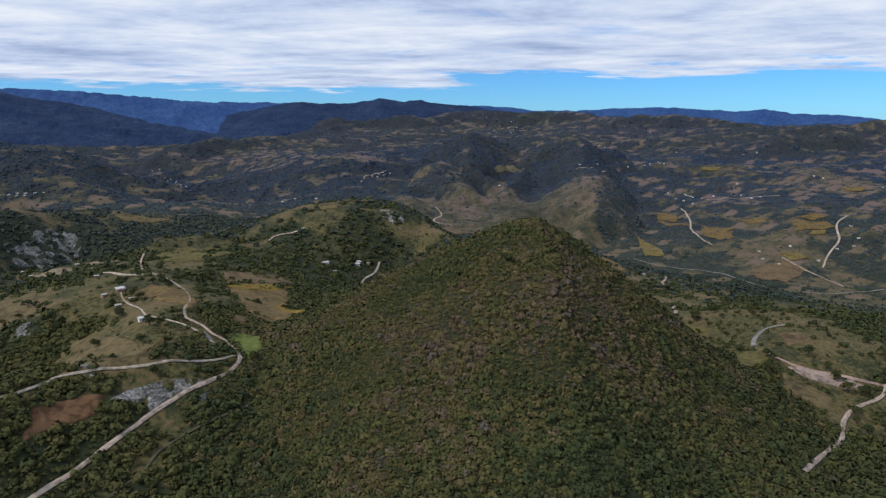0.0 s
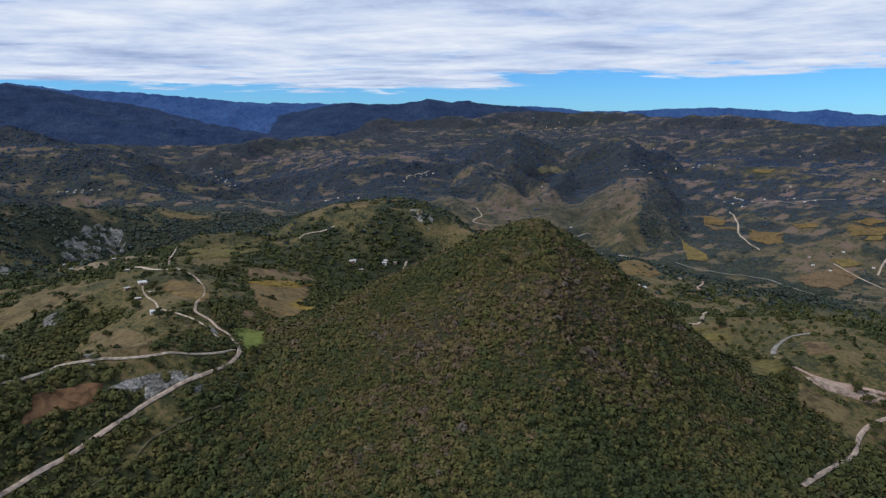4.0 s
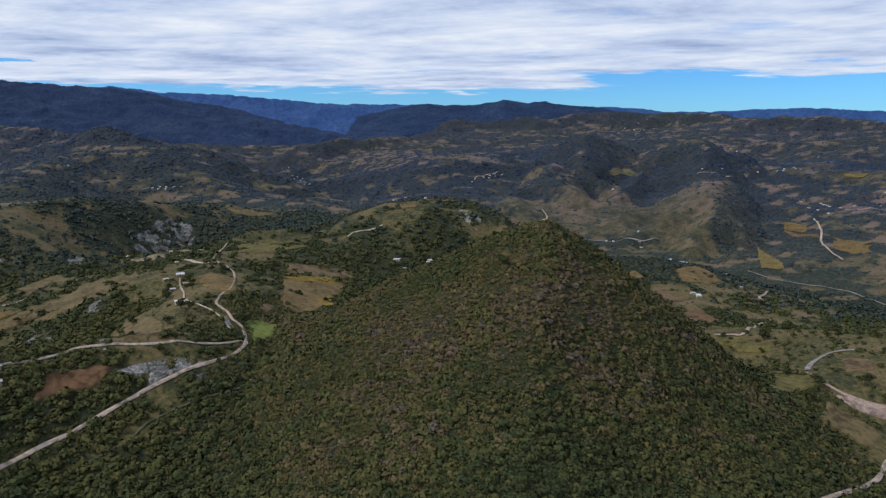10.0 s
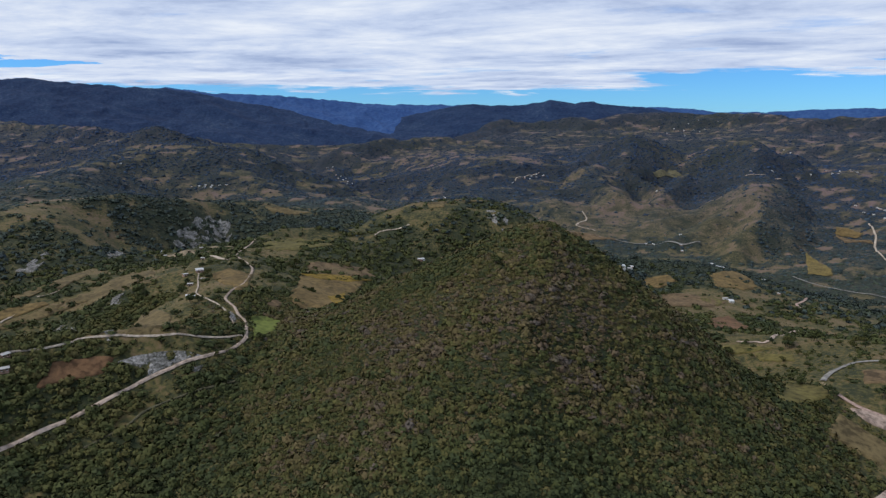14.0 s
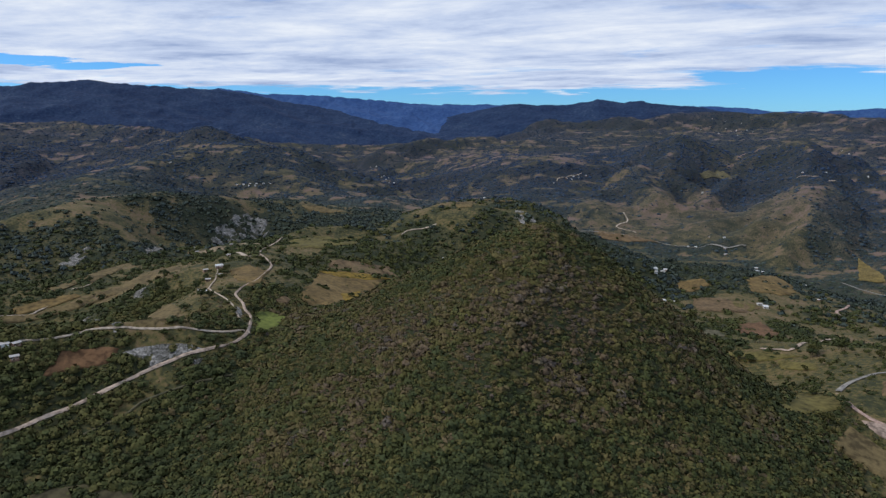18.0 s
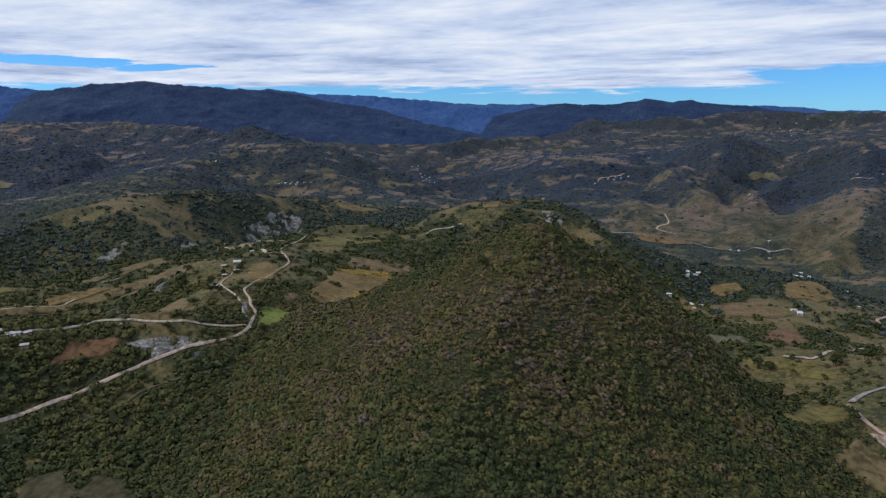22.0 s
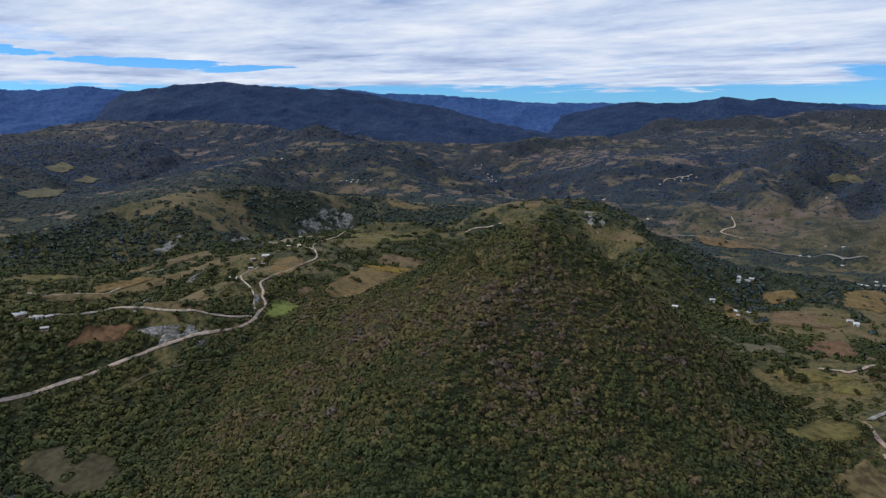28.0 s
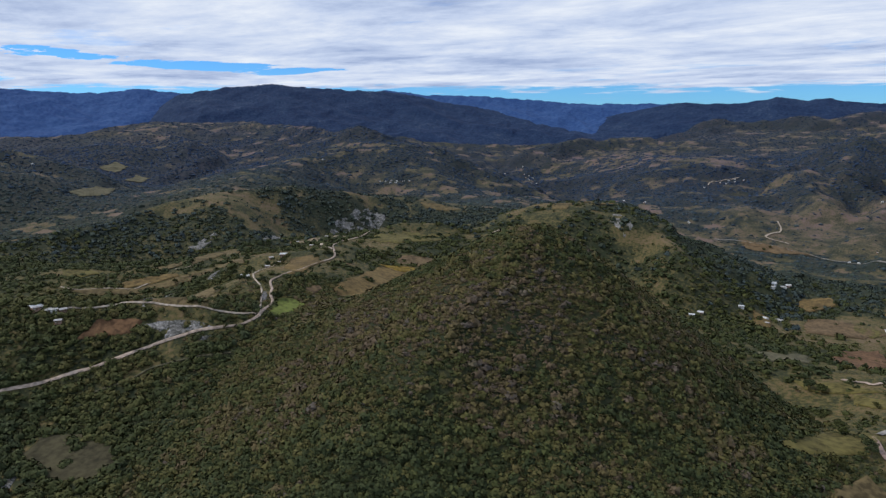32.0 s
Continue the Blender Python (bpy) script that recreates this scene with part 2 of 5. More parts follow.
ROOF_GREY = material("weathered_concrete", [(0.3, (0.26, 0.25, 0.24)), (0.7, (0.42, 0.41, 0.40))], 0.8)
DARK = material("dark_opening", [(0.3, (0.015, 0.014, 0.013)), (0.7, (0.03, 0.028, 0.026))], 2.0)
WOOD = material("weathered_wood", [(0.3, (0.10, 0.07, 0.05)), (0.7, (0.20, 0.15, 0.11))], 3.0)

# ---- the plan ----
# hills and hollows: east, north, rise, size
BASE = 47.1
HILLS_NEAR = [
    (0, 0, -5.9, 200), (60, 268, 21.2, 125), (-99, 184, 12.7, 70), (127, 321, 12.7, 70),
    (-206, 88, 19.0, 91), (233, 288, -17.7, 70), (293, 246, 8.2, 70), (-145, 280, 6.0, 60),
    (-121, 322, 31.5, 111), (-168, 318, 8.0, 45), (145, 464, -28.1, 70), (250, 438, 26.0, 134),
    (-248, 314, -14.5, 70), (-167, 387, 13.3, 70), (-41, 547, 19.3, 71), (285, 527, 9.0, 71),
    (-222, 465, 27.5, 109),
]
HILLS_KNOLL = [
    (-70, 660, -29.2, 86), (250, 660, -11.8, 132), (-457, 389, 12.7, 132), (-220, 603, 15.7, 86),
    (-289, 561, 5.1, 86), (48, 820, -35.2, 104), (-158, 782, 29.5, 160), (-90, 801, 64.6, 104),
    (118, 821, 17.3, 104), (-506, 556, -21.4, 104), (-223, 758, -18.5, 104), (-22, 814, -46.2, 104),
    (-633, 671, 47.3, 127), (-735, 536, -17.4, 127), (-509, 787, -86.1, 127), (209, 986, 18.4, 127),
    (-211, 946, 7.6, 127),
]
HILLS_VALLEY = [
    (1200, 200, -90.5, 500), (-74, 1190, -19.1, 154), (-465, 1063, 14.0, 355), (-963, 556, -60.3, 236),
    (-716, 884, 28.7, 154), (801, 964, -58.0, 355), (336, 1176, -26.7, 236), (628, 1350, -112.3, 717),
    (265, 1444, -17.7, 187), (-110, 1441, -47.5, 287), (-1189, 671, -30.4, 187), (302, 1749, -26.2, 348),
    (-448, 1677, -63.4, 523), (-1, 1760, 18.9, 227), (-1388, 943, -22.8, 227), (-983, 1393, -87.9, 227),
    (-1205, 1186, 33.3, 227),
]
HILLS_MIDDLE = [
    (881, 1573, 34.2, 227), (-1526, 673, 53.8, 227), (-1062, 1794, 26.9, 275), (-1704, 1141, -41.5, 423),
    (1211, 1814, 19.4, 275), (1506, 1592, -51.6, 423), (-1600, 1293, -63.4, 275), (-1213, 1687, 37.3, 423),
    (-21, 2133, -49.5, 275), (-1872, 813, 20.1, 275), (-386, 2082, 33.8, 275), (-737, 1968, -108.5, 275),
    (164, 2135, -27.0, 423), (-1116, 2288, -19.1, 334), (-1492, 2045, 34.9, 334), (-1020, 2350, -70.0, 330),
    (700, 2750, -30.0, 350),
]
HILLS_FAR = [
    (-2228, 2107, 10.0, 936), (-344, 3109, -24.8, 406), (-2402, 1897, 45.7, 406), (-1129, 2892, -27.6, 624),
    (-1375, 2775, -38.1, 406), (-2242, 3005, -32.5, 758), (1810, 3395, 46.4, 1136), (-3670, 482, 51.6, 1894),
    (2097, 3233, 47.8, 492), (1046, 4519, 56.8, 598), (-3328, 3098, 86.4, 2300), (-3047, 3384, 67.4, 1380),
    (251, 4617, 45.4, 2300), (-945, 4502, 64.3, 1380), (1435, 4419, 58.8, 1380),
]
HILLS_SHAPED = [
    (90, 888, -16.3, 191), (-638, 888, -27.4, 159), (223, 386, 6.6, 60), (-104, 195, -13.9, 84),
    (228, 1002, 9.4, 139), (-288, 360, -10.9, 71), (182, 678, -3.5, 213),
    (-520, 425, -22.0, 75), (-500, 500, -16.0, 60),
]
# crests: fall of the flanks, way along the top
RIDGES = {
    "rock_ridge": (0.59, [(-620, 375, 62), (-644, 422, 62), (-664, 520, 63), (-672, 609, 82), (-680, 687, 85), (-653, 787, 91), (-649, 822, 91), (-612, 887, 81), (-568, 965, 63), (-524, 1035, 50)]),
    "spur_ridge": (0.50, [(-1009, 763, 34), (-1090, 919, 49), (-1162, 1080, 64), (-1207, 1263, 71), (-1255, 1421, 83), (-1339, 1566, 110)]),
    "clearing_ridge": (0.50, [(-2783, 1708, 176), (-2616, 1888, 188), (-2373, 2056, 190), (-1863, 1961, 177), (-1494, 1837, 159), (-1331, 1822, 166), (-1175, 1844, 120), (-1054, 1869, 106), (-900, 1869, 48), (-768, 1870, 8), (-670, 1859, -29)]),
    "left_ridge": (0.53, [(-1843, 756, 138), (-1763, 828, 121), (-1700, 874, 107), (-1597, 903, 84), (-1447, 909, 57)]),
    "left_far_ridge": (0.47, [(-2663, 1270, 133), (-2553, 1391, 139), (-2434, 1512, 156), (-2168, 1566, 140), (-1833, 1525, 109)]),
    "valley_ridge": (0.50, [(-585, 1952, -27), (-525, 2023, -5), (-466, 2123, 36), (-352, 2218, 61), (-185, 2288, 49), (-59, 2345, 53), (33, 2418, 106), (96, 2447, 142), (182, 2472, 125), (290, 2480, 76), (369, 2441, 105), (463, 2395, 137), (533, 2379, 93), (610, 2347, 39), (695, 2320, 1)]),
    "twin_spur": (0.59, [(461, 2385, 133), (465, 2198, 87), (452, 2024, 43), (407, 1909, 23), (317, 1809, -18), (221, 1729, -42), (126, 1666, -53)]),
    "twin_spur_b": (0.59, [(452, 2024, 43), (470, 1894, 21), (464, 1767, -21), (409, 1630, -54), (343, 1549, -76)]),
    "twin_spur_c": (0.53, [(96, 2437, 138), (55, 2296, 81), (-8, 2174, 32), (-77, 2008, -7), (-138, 1881, -27)]),
    "finger_a": (0.62, [(270, 2191, 29), (187, 2016, -11), (101, 1817, -50), (52, 1666, -70)]),
    "finger_b": (0.62, [(452, 2024, 43), (401, 1793, 18), (325, 1703, -14), (224, 1573, -57), (188, 1515, -74)]),
    "finger_c": (0.66, [(401, 1793, 18), (415, 1689, 0), (344, 1559, -47), (302, 1454, -73)]),
    "finger_d": (0.62, [(-8, 2174, 60), (8, 2115, 49), (52, 1916, 1), (18, 1765, -38)]),
    "village_ridge": (0.35, [(-84, 4099, 203), (58, 4249, 235), (241, 4293, 246), (607, 4307, 242), (904, 4153, 227)]),
    "right_hill": (0.40, [(790, 3614, 142), (956, 3729, 190), (1115, 3789, 212), (1306, 3781, 218), (1456, 3672, 205), (1580, 3456, 165), (1569, 3128, 118)]),
    "right_spur": (0.42, [(2060, 2829, 209), (1888, 2827, 190), (1695, 2773, 165), (1521, 2758, 165), (1380, 2663, 141), (1215, 2520, 87)]),
    "back_ridge": (0.39, [(-1141, 2687, 75), (-1063, 2869, 101), (-916, 3058, 109), (-808, 3306, 121)]),
    "back_ridge_b": (0.42, [(-1012, 3661, 136), (-840, 3922, 169), (-716, 4055, 197), (-487, 4100, 184), (-274, 4180, 218), (-32, 4200, 187)]),
    "knoll": (0.50, [(-197, 721, 65), (-179, 769, 72), (-160, 816, 84), (-133, 853, 94), (-109, 867, 95), (-78, 860, 91), (-42, 820, 76), (-6, 779, 69), (18, 737, 63)]),
    "knoll_top": (0.26, [(-169, 801, 93), (-152, 816, 94), (-125, 828, 97), (-94, 840, 97), (-81, 831, 95)]),
    "house_hill": (0.42, [(-248, 384, 83), (-235, 408, 88), (-211, 412, 90), (-212, 459, 87), (-273, 562, 75), (-287, 625, 75), (-285, 672, 76), (-248, 711, 74)]),
    "brow": (0.42, [(-278, 590, 77), (-330, 598, 68), (-400, 588, 57.5), (-415, 540, 57), (-410, 500, 56.5), (-385, 455, 58), (-358, 425, 59)]),
    "house_spur": (0.46, [(-104, 286, 94), (-123, 268, 101), (-142, 253, 102), (-157, 242, 100), (-186, 215, 102), (-214, 186, 98)]),
}
# roads: width, surface, way
ROADS = {
    "main_a": (1.7, "dirt", [(-155, 171), (-147, 185), (-139, 200), (-131, 214), (-122, 230), (-116, 242), (-109, 252), (-101, 263), (-95, 277), (-94, 285), (-97, 291), (-108, 308), (-117, 315), (-124, 322)]),
    "main_b": (1.7, "dirt", [(-124, 322), (-131, 327), (-137, 333), (-142, 344), (-145, 352), (-150, 372), (-162, 398), (-182, 434), (-192, 449), (-208, 465), (-229, 486), (-243, 511), (-265, 558), (-278, 594)]),
    "track_level": (1.1, "pale", [(-96, 286), (-107, 274), (-124, 260), (-141, 250), (-153, 243), (-155, 240), (-161, 231), (-171, 220)]),
    "track_house": (1.1, "pale", [(-93, 286), (-112, 303), (-128, 317), (-148, 328), (-161, 338)]),
    "track_yard": (1.1, "pale", [(-161, 338), (-174, 358), (-199, 392), (-207, 404)]),
    "ridge_road": (3.0, "pale", [(-208, 464), (-239, 480), (-268, 510), (-295, 535)]),
    "wash": (2.6, "pink", [(195, 387), (201, 365), (213, 356), (227, 354), (240, 351), (253, 348)]),
    "wash_up": (3.2, "grey", [(197, 392), (203, 405), (213, 419), (224, 430), (239, 433)]),
    "right_track": (2.0, "dirt", [(253, 348), (243, 338), (222, 327), (207, 312), (194, 292), (167, 263), (148, 243)]),
    "valley_road": (3.8, "grey", [(399, 1329), (437, 1280), (478, 1254), (536, 1232), (549, 1195), (566, 1150), (574, 1116)]),
    "valley_road_l": (3.8, "grey", [(-119, 1570), (-55, 1571), (19, 1571), (80, 1558), (138, 1543), (203, 1528), (257, 1547)]),
    "far_road": (3.8, "pale", [(662, 1793), (636, 1662), (601, 1548), (595, 1464), (598, 1417)]),
    "far_road_b": (3.8, "pale", [(752, 1256), (810, 1335), (860, 1388), (893, 1457), (948, 1512)]),
    "far_road_c": (3.4, "pale", [(700, 1315), (708, 1252), (725, 1184), (725, 1140)]),
    "far_road_d": (3.4, "grey", [(628, 1101), (674, 1095), (792, 1130)]),
    "zigzag": (3.8, "pale", [(-19, 1758), (-4, 1701), (-21, 1643), (-22, 1622), (2, 1618), (25, 1612)]),
    "pink_cut": (3.4, "pink", [(311, 881), (300, 853), (286, 824), (284, 800)]),
    "near_right": (3.0, "dirt", [(177, 538), (189, 534), (201, 540), (245, 667), (259, 689)]),
    "brow_track": (1.4, "pale", [(-368, 413), (-362, 419), (-360, 427)]),
    "grassy_path": (0.8, "greyplot", [(-119, 205), (-111, 218), (-107, 230), (-95, 245), (-83, 258)]),
    "left_track": (1.6, "pale", [(-388, 317), (-377, 322), (-370, 331), (-364, 346), (-350, 358), (-350, 368), (-350, 377)]),
    "knoll_track": (2.4, "pale", [(-195, 716), (-191, 725), (-172, 730), (-159, 739)]),
    "ridge_path": (3.0, "pale", [(-254, 2089), (-254, 2138), (-231, 2161), (-194, 2223)]),
    "basin_road": (3.4, "pale", [(753, 1852), (810, 1835), (871, 1795), (924, 1778)]),
    "slope_path": (3.0, "dirt", [(419, 2056), (459, 2050), (524, 2098)]),
    "village_track": (2.0, "pale", [(-86, 654), (-84, 675), (-75, 695), (-71, 714)]),
}
# plots: crop, outline
FIELDS = {
    "marigold_field": ("gold", [(-170, 479), (-158, 510), (-140, 536), (-129, 540), (-137, 508), (-150, 484)]),
    "maize_field": ("ochre", [(-167, 481), (-150, 502), (-134, 540), (-120, 490), (-110, 440), (-90, 376), (-100, 356), (-112, 363), (-128, 400)]),
    "stubble_field": ("brown", [(-189, 534), (-169, 562), (-151, 589), (-133, 563), (-148, 520), (-171, 507)]),
    "gold_patch": ("gold", [(-114, 421), (-118, 461), (-86, 389), (-93, 389)]),
    "green_field": ("green", [(-110, 315), (-107, 324), (-95, 324), (-89, 306), (-91, 288)]),
    "upper_field": ("tan", [(-179, 528), (-160, 551), (-139, 571), (-150, 525), (-168, 497)]),
    "yard_field": ("ochre", [(-197, 404), (-197, 428), (-178, 416), (-155, 380), (-156, 359)]),
    "red_field": ("rust", [(-154, 228), (-141, 240), (-135, 241), (-134, 234), (-144, 225), (-150, 215)]),
    "hilltop_field_b": ("tan", [(-156, 800), (-136, 814), (-127, 781), (-148, 783)]),
    "orange_plot": ("ochre", [(117, 892), (146, 901), (159, 866), (133, 838), (119, 856)]),
    "brown_plot": ("brown", [(134, 795), (173, 794), (200, 774), (186, 740), (139, 725)]),
    "olive_plot": ("olive", [(173, 792), (201, 780), (192, 749), (176, 760)]),
    "ridge_yard": ("sand", [(-386, 578), (-360, 590), (-325, 592), (-292, 578), (-270, 556), (-290, 566), (-330, 580), (-365, 576)]),
    "grey_plot": ("greyplot", [(121, 573), (150, 606), (157, 581), (129, 552)]),
    "rust_plot": ("rust", [(164, 662), (197, 714), (207, 659), (189, 594), (169, 601)]),
    "pale_plot": ("olive", [(149, 529), (180, 531), (200, 512), (177, 512), (158, 516)]),
    "corner_field": ("olive", [(181, 394), (195, 393), (198, 382), (198, 370), (175, 347), (162, 340)]),
    "strip_field": ("brown", [(222, 410), (235, 408), (231, 391), (216, 388)]),
    "dry_pasture": ("tan", [(194, 351), (203, 342), (214, 334), (203, 318), (190, 323), (184, 329)]),
    "yellow_field": ("straw", [(473, 1555), (482, 1420), (473, 1354), (432, 1359)]),
    "orange_far": ("ochre", [(820, 1518), (885, 1482), (884, 1451), (801, 1451)]),
    "gold_far": ("straw", [(705, 1338), (742, 1340), (753, 1311), (706, 1293)]),
    "rust_far": ("brown", [(609, 1255), (695, 1293), (717, 1247), (639, 1171), (590, 1193)]),
    "ochre_far": ("ochre", [(633, 1579), (687, 1520), (659, 1450), (612, 1504)]),
    "ochre_far_b": ("ochre", [(588, 1782), (624, 1697), (601, 1674), (571, 1713)]),
    "red_bank": ("brown", [(-70, 1582), (24, 1579), (82, 1561), (11, 1529), (-51, 1540)]),
    "ochre_mid": ("ochre", [(201, 905), (239, 897), (245, 860), (200, 841)]),
    "clearing": ("dull", [(-111, 166), (-116, 177), (-102, 189), (-80, 189), (-65, 184), (-63, 175), (-78, 165)]),
    "sand_bar": ("bank", [(198, 359), (207, 358), (221, 353), (235, 350), (242, 346), (231, 343), (220, 345), (206, 348)]),
    "orange_plot_b": ("ochre", [(90, 748), (106, 742), (114, 700), (102, 690)]),
    "hilltop_field": ("tan", [(-140, 838), (-125, 850), (-103, 856), (-86, 850), (-88, 838), (-108, 831)]),
    "orange_wide": ("ochre", [(204, 919), (244, 974), (256, 881), (230, 847), (209, 868)]),
    "green_corner": ("olive", [(186, 509), (207, 488), (203, 473), (186, 494)]),
    "crest_strip": ("tan", [(-519, 1009), (-475, 1022), (-421, 999), (-451, 990), (-489, 988)]),
    "hill_strip": ("ochre", [(-367, 359), (-364, 385), (-351, 406), (-343, 401), (-348, 377), (-355, 354)]),
    "house_slope": ("olive", [(-262, 581), (-267, 644), (-231, 685), (-208, 619), (-217, 561), (-235, 548)]),
    "brown_far": ("brown", [(571, 1705), (612, 1615), (611, 1593), (567, 1627)]),
    "orange_far_b": ("ochre", [(641, 1598), (703, 1547), (676, 1530), (639, 1558)]),
    "ochre_far_c": ("ochre", [(738, 1597), (776, 1562), (770, 1535), (738, 1566)]),
    "gold_far_b": ("ochre", [(842, 1534), (884, 1537), (901, 1509), (864, 1500)]),
    "gold_far_c": ("straw", [(829, 1445), (864, 1447), (851, 1427), (814, 1428)]),
    "gold_far_d": ("straw", [(878, 2229), (937, 2196), (914, 2175), (875, 2194)]),
    "gold_far_e": ("ochre", [(1121, 1826), (1161, 1790), (1139, 1765), (1114, 1800)]),
    "tan_saddle": ("greyplot", [(166, 2214), (227, 2313), (284, 2269), (252, 2256), (184, 2214)]),
    "far_left_clear": ("greyplot", [(-1937, 1177), (-1986, 1262), (-1918, 1262), (-1858, 1188)]),
    "far_left_clear_b": ("greyplot", [(-1347, 790), (-1408, 887), (-1383, 921), (-1312, 861), (-1307, 794)]),
    "far_left_clear_c": ("greyplot", [(-1732, 1143), (-1830, 1237), (-1780, 1261), (-1721, 1190)]),
    "pale_field": ("olive", [(-437, 344), (-422, 363), (-402, 360), (-405, 343), (-419, 333)]),
    "brow_strip": ("tan", [(-386, 397), (-380, 439), (-402, 490), (-393, 493), (-357, 424), (-373, 404)]),
    "track_strip": ("tan", [(-347, 363), (-335, 403), (-319, 408), (-329, 392), (-341, 355), (-360, 325), (-375, 317), (-372, 333)]),
    "barn_strip": ("tan", [(-340, 408), (-324, 424), (-343, 474), (-316, 484), (-236, 404), (-247, 382), (-308, 405)]),
    "spur_strip": ("tan", [(-136, 251), (-130, 264), (-221, 361), (-148, 298), (-123, 264), (-129, 255)]),
    "house_field": ("ochre", [(-159, 374), (-189, 427), (-168, 412), (-143, 367), (-141, 348)]),
    "dirt_patch": ("brown", [(-116, 342), (-118, 357), (-112, 354), (-107, 339)]),
}
# bare rock: relief, outline
ROCKS = {
    "slab": (0.16, [(-132, 240), (-129, 246), (-120, 254), (-109, 261), (-102, 263), (-106, 256), (-113, 248), (-118, 241), (-123, 244)]),
    "slab_b": (0.16, [(-105, 251), (-102, 255), (-99, 259), (-99, 255), (-101, 250)]),
    "cliff": (3.2, [(-545, 802), (-561, 833), (-563, 864), (-560, 919), (-529, 935), (-512, 904), (-500, 860), (-520, 820)]),
    "cliff_upper": (1.0, [(-254, 366), (-260, 378), (-255, 380), (-243, 375), (-241, 368), (-245, 365), (-247, 361)]),
    "cliff_left": (1.0, [(-276, 329), (-305, 368), (-282, 358), (-259, 336), (-259, 325)]),
    "crag": (0.8, [(-251, 362), (-255, 372), (-248, 371), (-242, 361)]),
    "ledge": (1.5, [(-519, 647), (-533, 694), (-478, 637), (-487, 618)]),
    "bank": (0.6, [(-125, 317), (-122, 317), (-114, 309), (-111, 302), (-118, 307)]),
    "gully": (0.6, [(-98, 155), (-101, 160), (-93, 158), (-88, 153), (-91, 151)]),
    "brow_scar": (0.8, [(-145, 249), (-267, 345), (-257, 343), (-141, 252)]),
    "cliff_low": (1.2, [(-547, 546), (-546, 562), (-547, 594), (-534, 580), (-527, 553)]),
    "scree": (1.0, [(-80, 806), (-62, 800), (-44, 782), (-50, 766), (-72, 778)]),
}
CYPRESSES = [(-180.1, 462.6), (-179.9, 473.1)]
# houses: east, north, kind
HOUSES_NEAR = [(-390, 582, 3), (-379, 581, 3), (-340, 590, 3), (-276, 504, 3), (-209, 408, 1), (-198, 382, 3), (-217, 402, 3), (-193, 390, 3), (-158, 329, 0), (-174, 214, 2), (-170, 218, 3), (-165, 213, 3), (-126, 678, 1), (-125, 680, 0), (-114, 668, 3), (108, 716, 3), (-181, 210, 1)]
HOUSES_VALLEY = [(90, 882, 0), (100, 927, 1), (265, 1372, 2), (277, 1378, 0), (209, 782, 1), (113, 763, 2), (50, 669, 0), (55, 680, 1), (111, 764, 2), (89, 894, 0), (101, 929, 1), (-447, 639, 0), (-402, 604, 1), (-94, 697, 0), (-93, 701, 1), (-83, 705, 3), (90, 873, 2), (99, 898, 2), (104, 730, 0), (81, 735, 0), (218, 976, 0), (204, 789, 2), (209, 779, 0), (276, 867, 3), (273, 951, 2), (219, 974, 0), (225, 979, 1)]
HOUSES_FAR = [(733, 2320, 0), (762, 2319, 1), (693, 1864, 2), (707, 1831, 0), (760, 1902, 1), (675, 1878, 2), (856, 1798, 0), (876, 1788, 1), (1115, 1961, 2), (1126, 1932, 0), (1218, 1800, 1), (895, 1377, 2), (-1091, 2514, 0), (-1024, 2400, 1), (-1004, 2402, 2), (-979, 2391, 0), (-1116, 2510, 1), (-884, 2190, 2), (-453, 1828, 0), (-421, 1844, 1), (-360, 1842, 2), (-259, 2069, 0), (-180, 2214, 1), (705, 2976, 2), (722, 2937, 0), (269, 4155, 1), (336, 4110, 2), (421, 4079, 0), (477, 4123, 1), (584, 4128, 1), (208, 3985, 2), (265, 1400, 1), (215, 1576, 0), (184, 1599, 3), (215, 1500, 1), (140, 1545, 0), (660, 1313, 0), (677, 1278, 1), (873, 1355, 2), (837, 1354, 0), (910, 1433, 1), (727, 1936, 1), (737, 1927, 0), (795, 1906, 0), (854, 1897, 3), (746, 1372, 0), (670, 1350, 1), (764, 1293, 0), (705, 2289, 0), (717, 2272, 1), (760, 2296, 1), (769, 2277, 0), (681, 1965, 0), (731, 1933, 1), (740, 1921, 0), (726, 1946, 2), (899, 1990, 0), (871, 1893, 0), (628, 2222, 0), (-1019, 1522, 0), (-1000, 1525, 1), (-988, 1536, 0), (-973, 1548, 2), (-957, 1555, 1), (-1242, 1495, 0), (-890, 2209, 1), (-868, 2198, 0), (-198, 2185, 2), (-179, 2218, 1), (-216, 2153, 0), (179, 2055, 0), (436, 2081, 1), (504, 2137, 2), (157, 1547, 0), (214, 1527, 1), (-998, 1516, 0), (-1040, 1520, 1), (-985, 1526, 0), (-233, 2149, 1), (-215, 2177, 0), (-204, 2206, 2), (-193, 1644, 0), (-357, 1823, 1), (-1644, 852, 0)]
HOUSES_VILLAGE = [(947, 2668, 1), (1150, 2512, 1), (1206, 2523, 0), (715, 2395, 1), (338, 3989, 0), (362, 3955, 1), (389, 3966, 0), (410, 3869, 1), (443, 3978, 0), (464, 3878, 0), (499, 3962, 1), (295, 3832, 0), (374, 3652, 0), (259, 4070, 1), (-1147, 2411, 0), (-1122, 2419, 1), (-917, 2230, 0), (-1006, 2380, 1)]
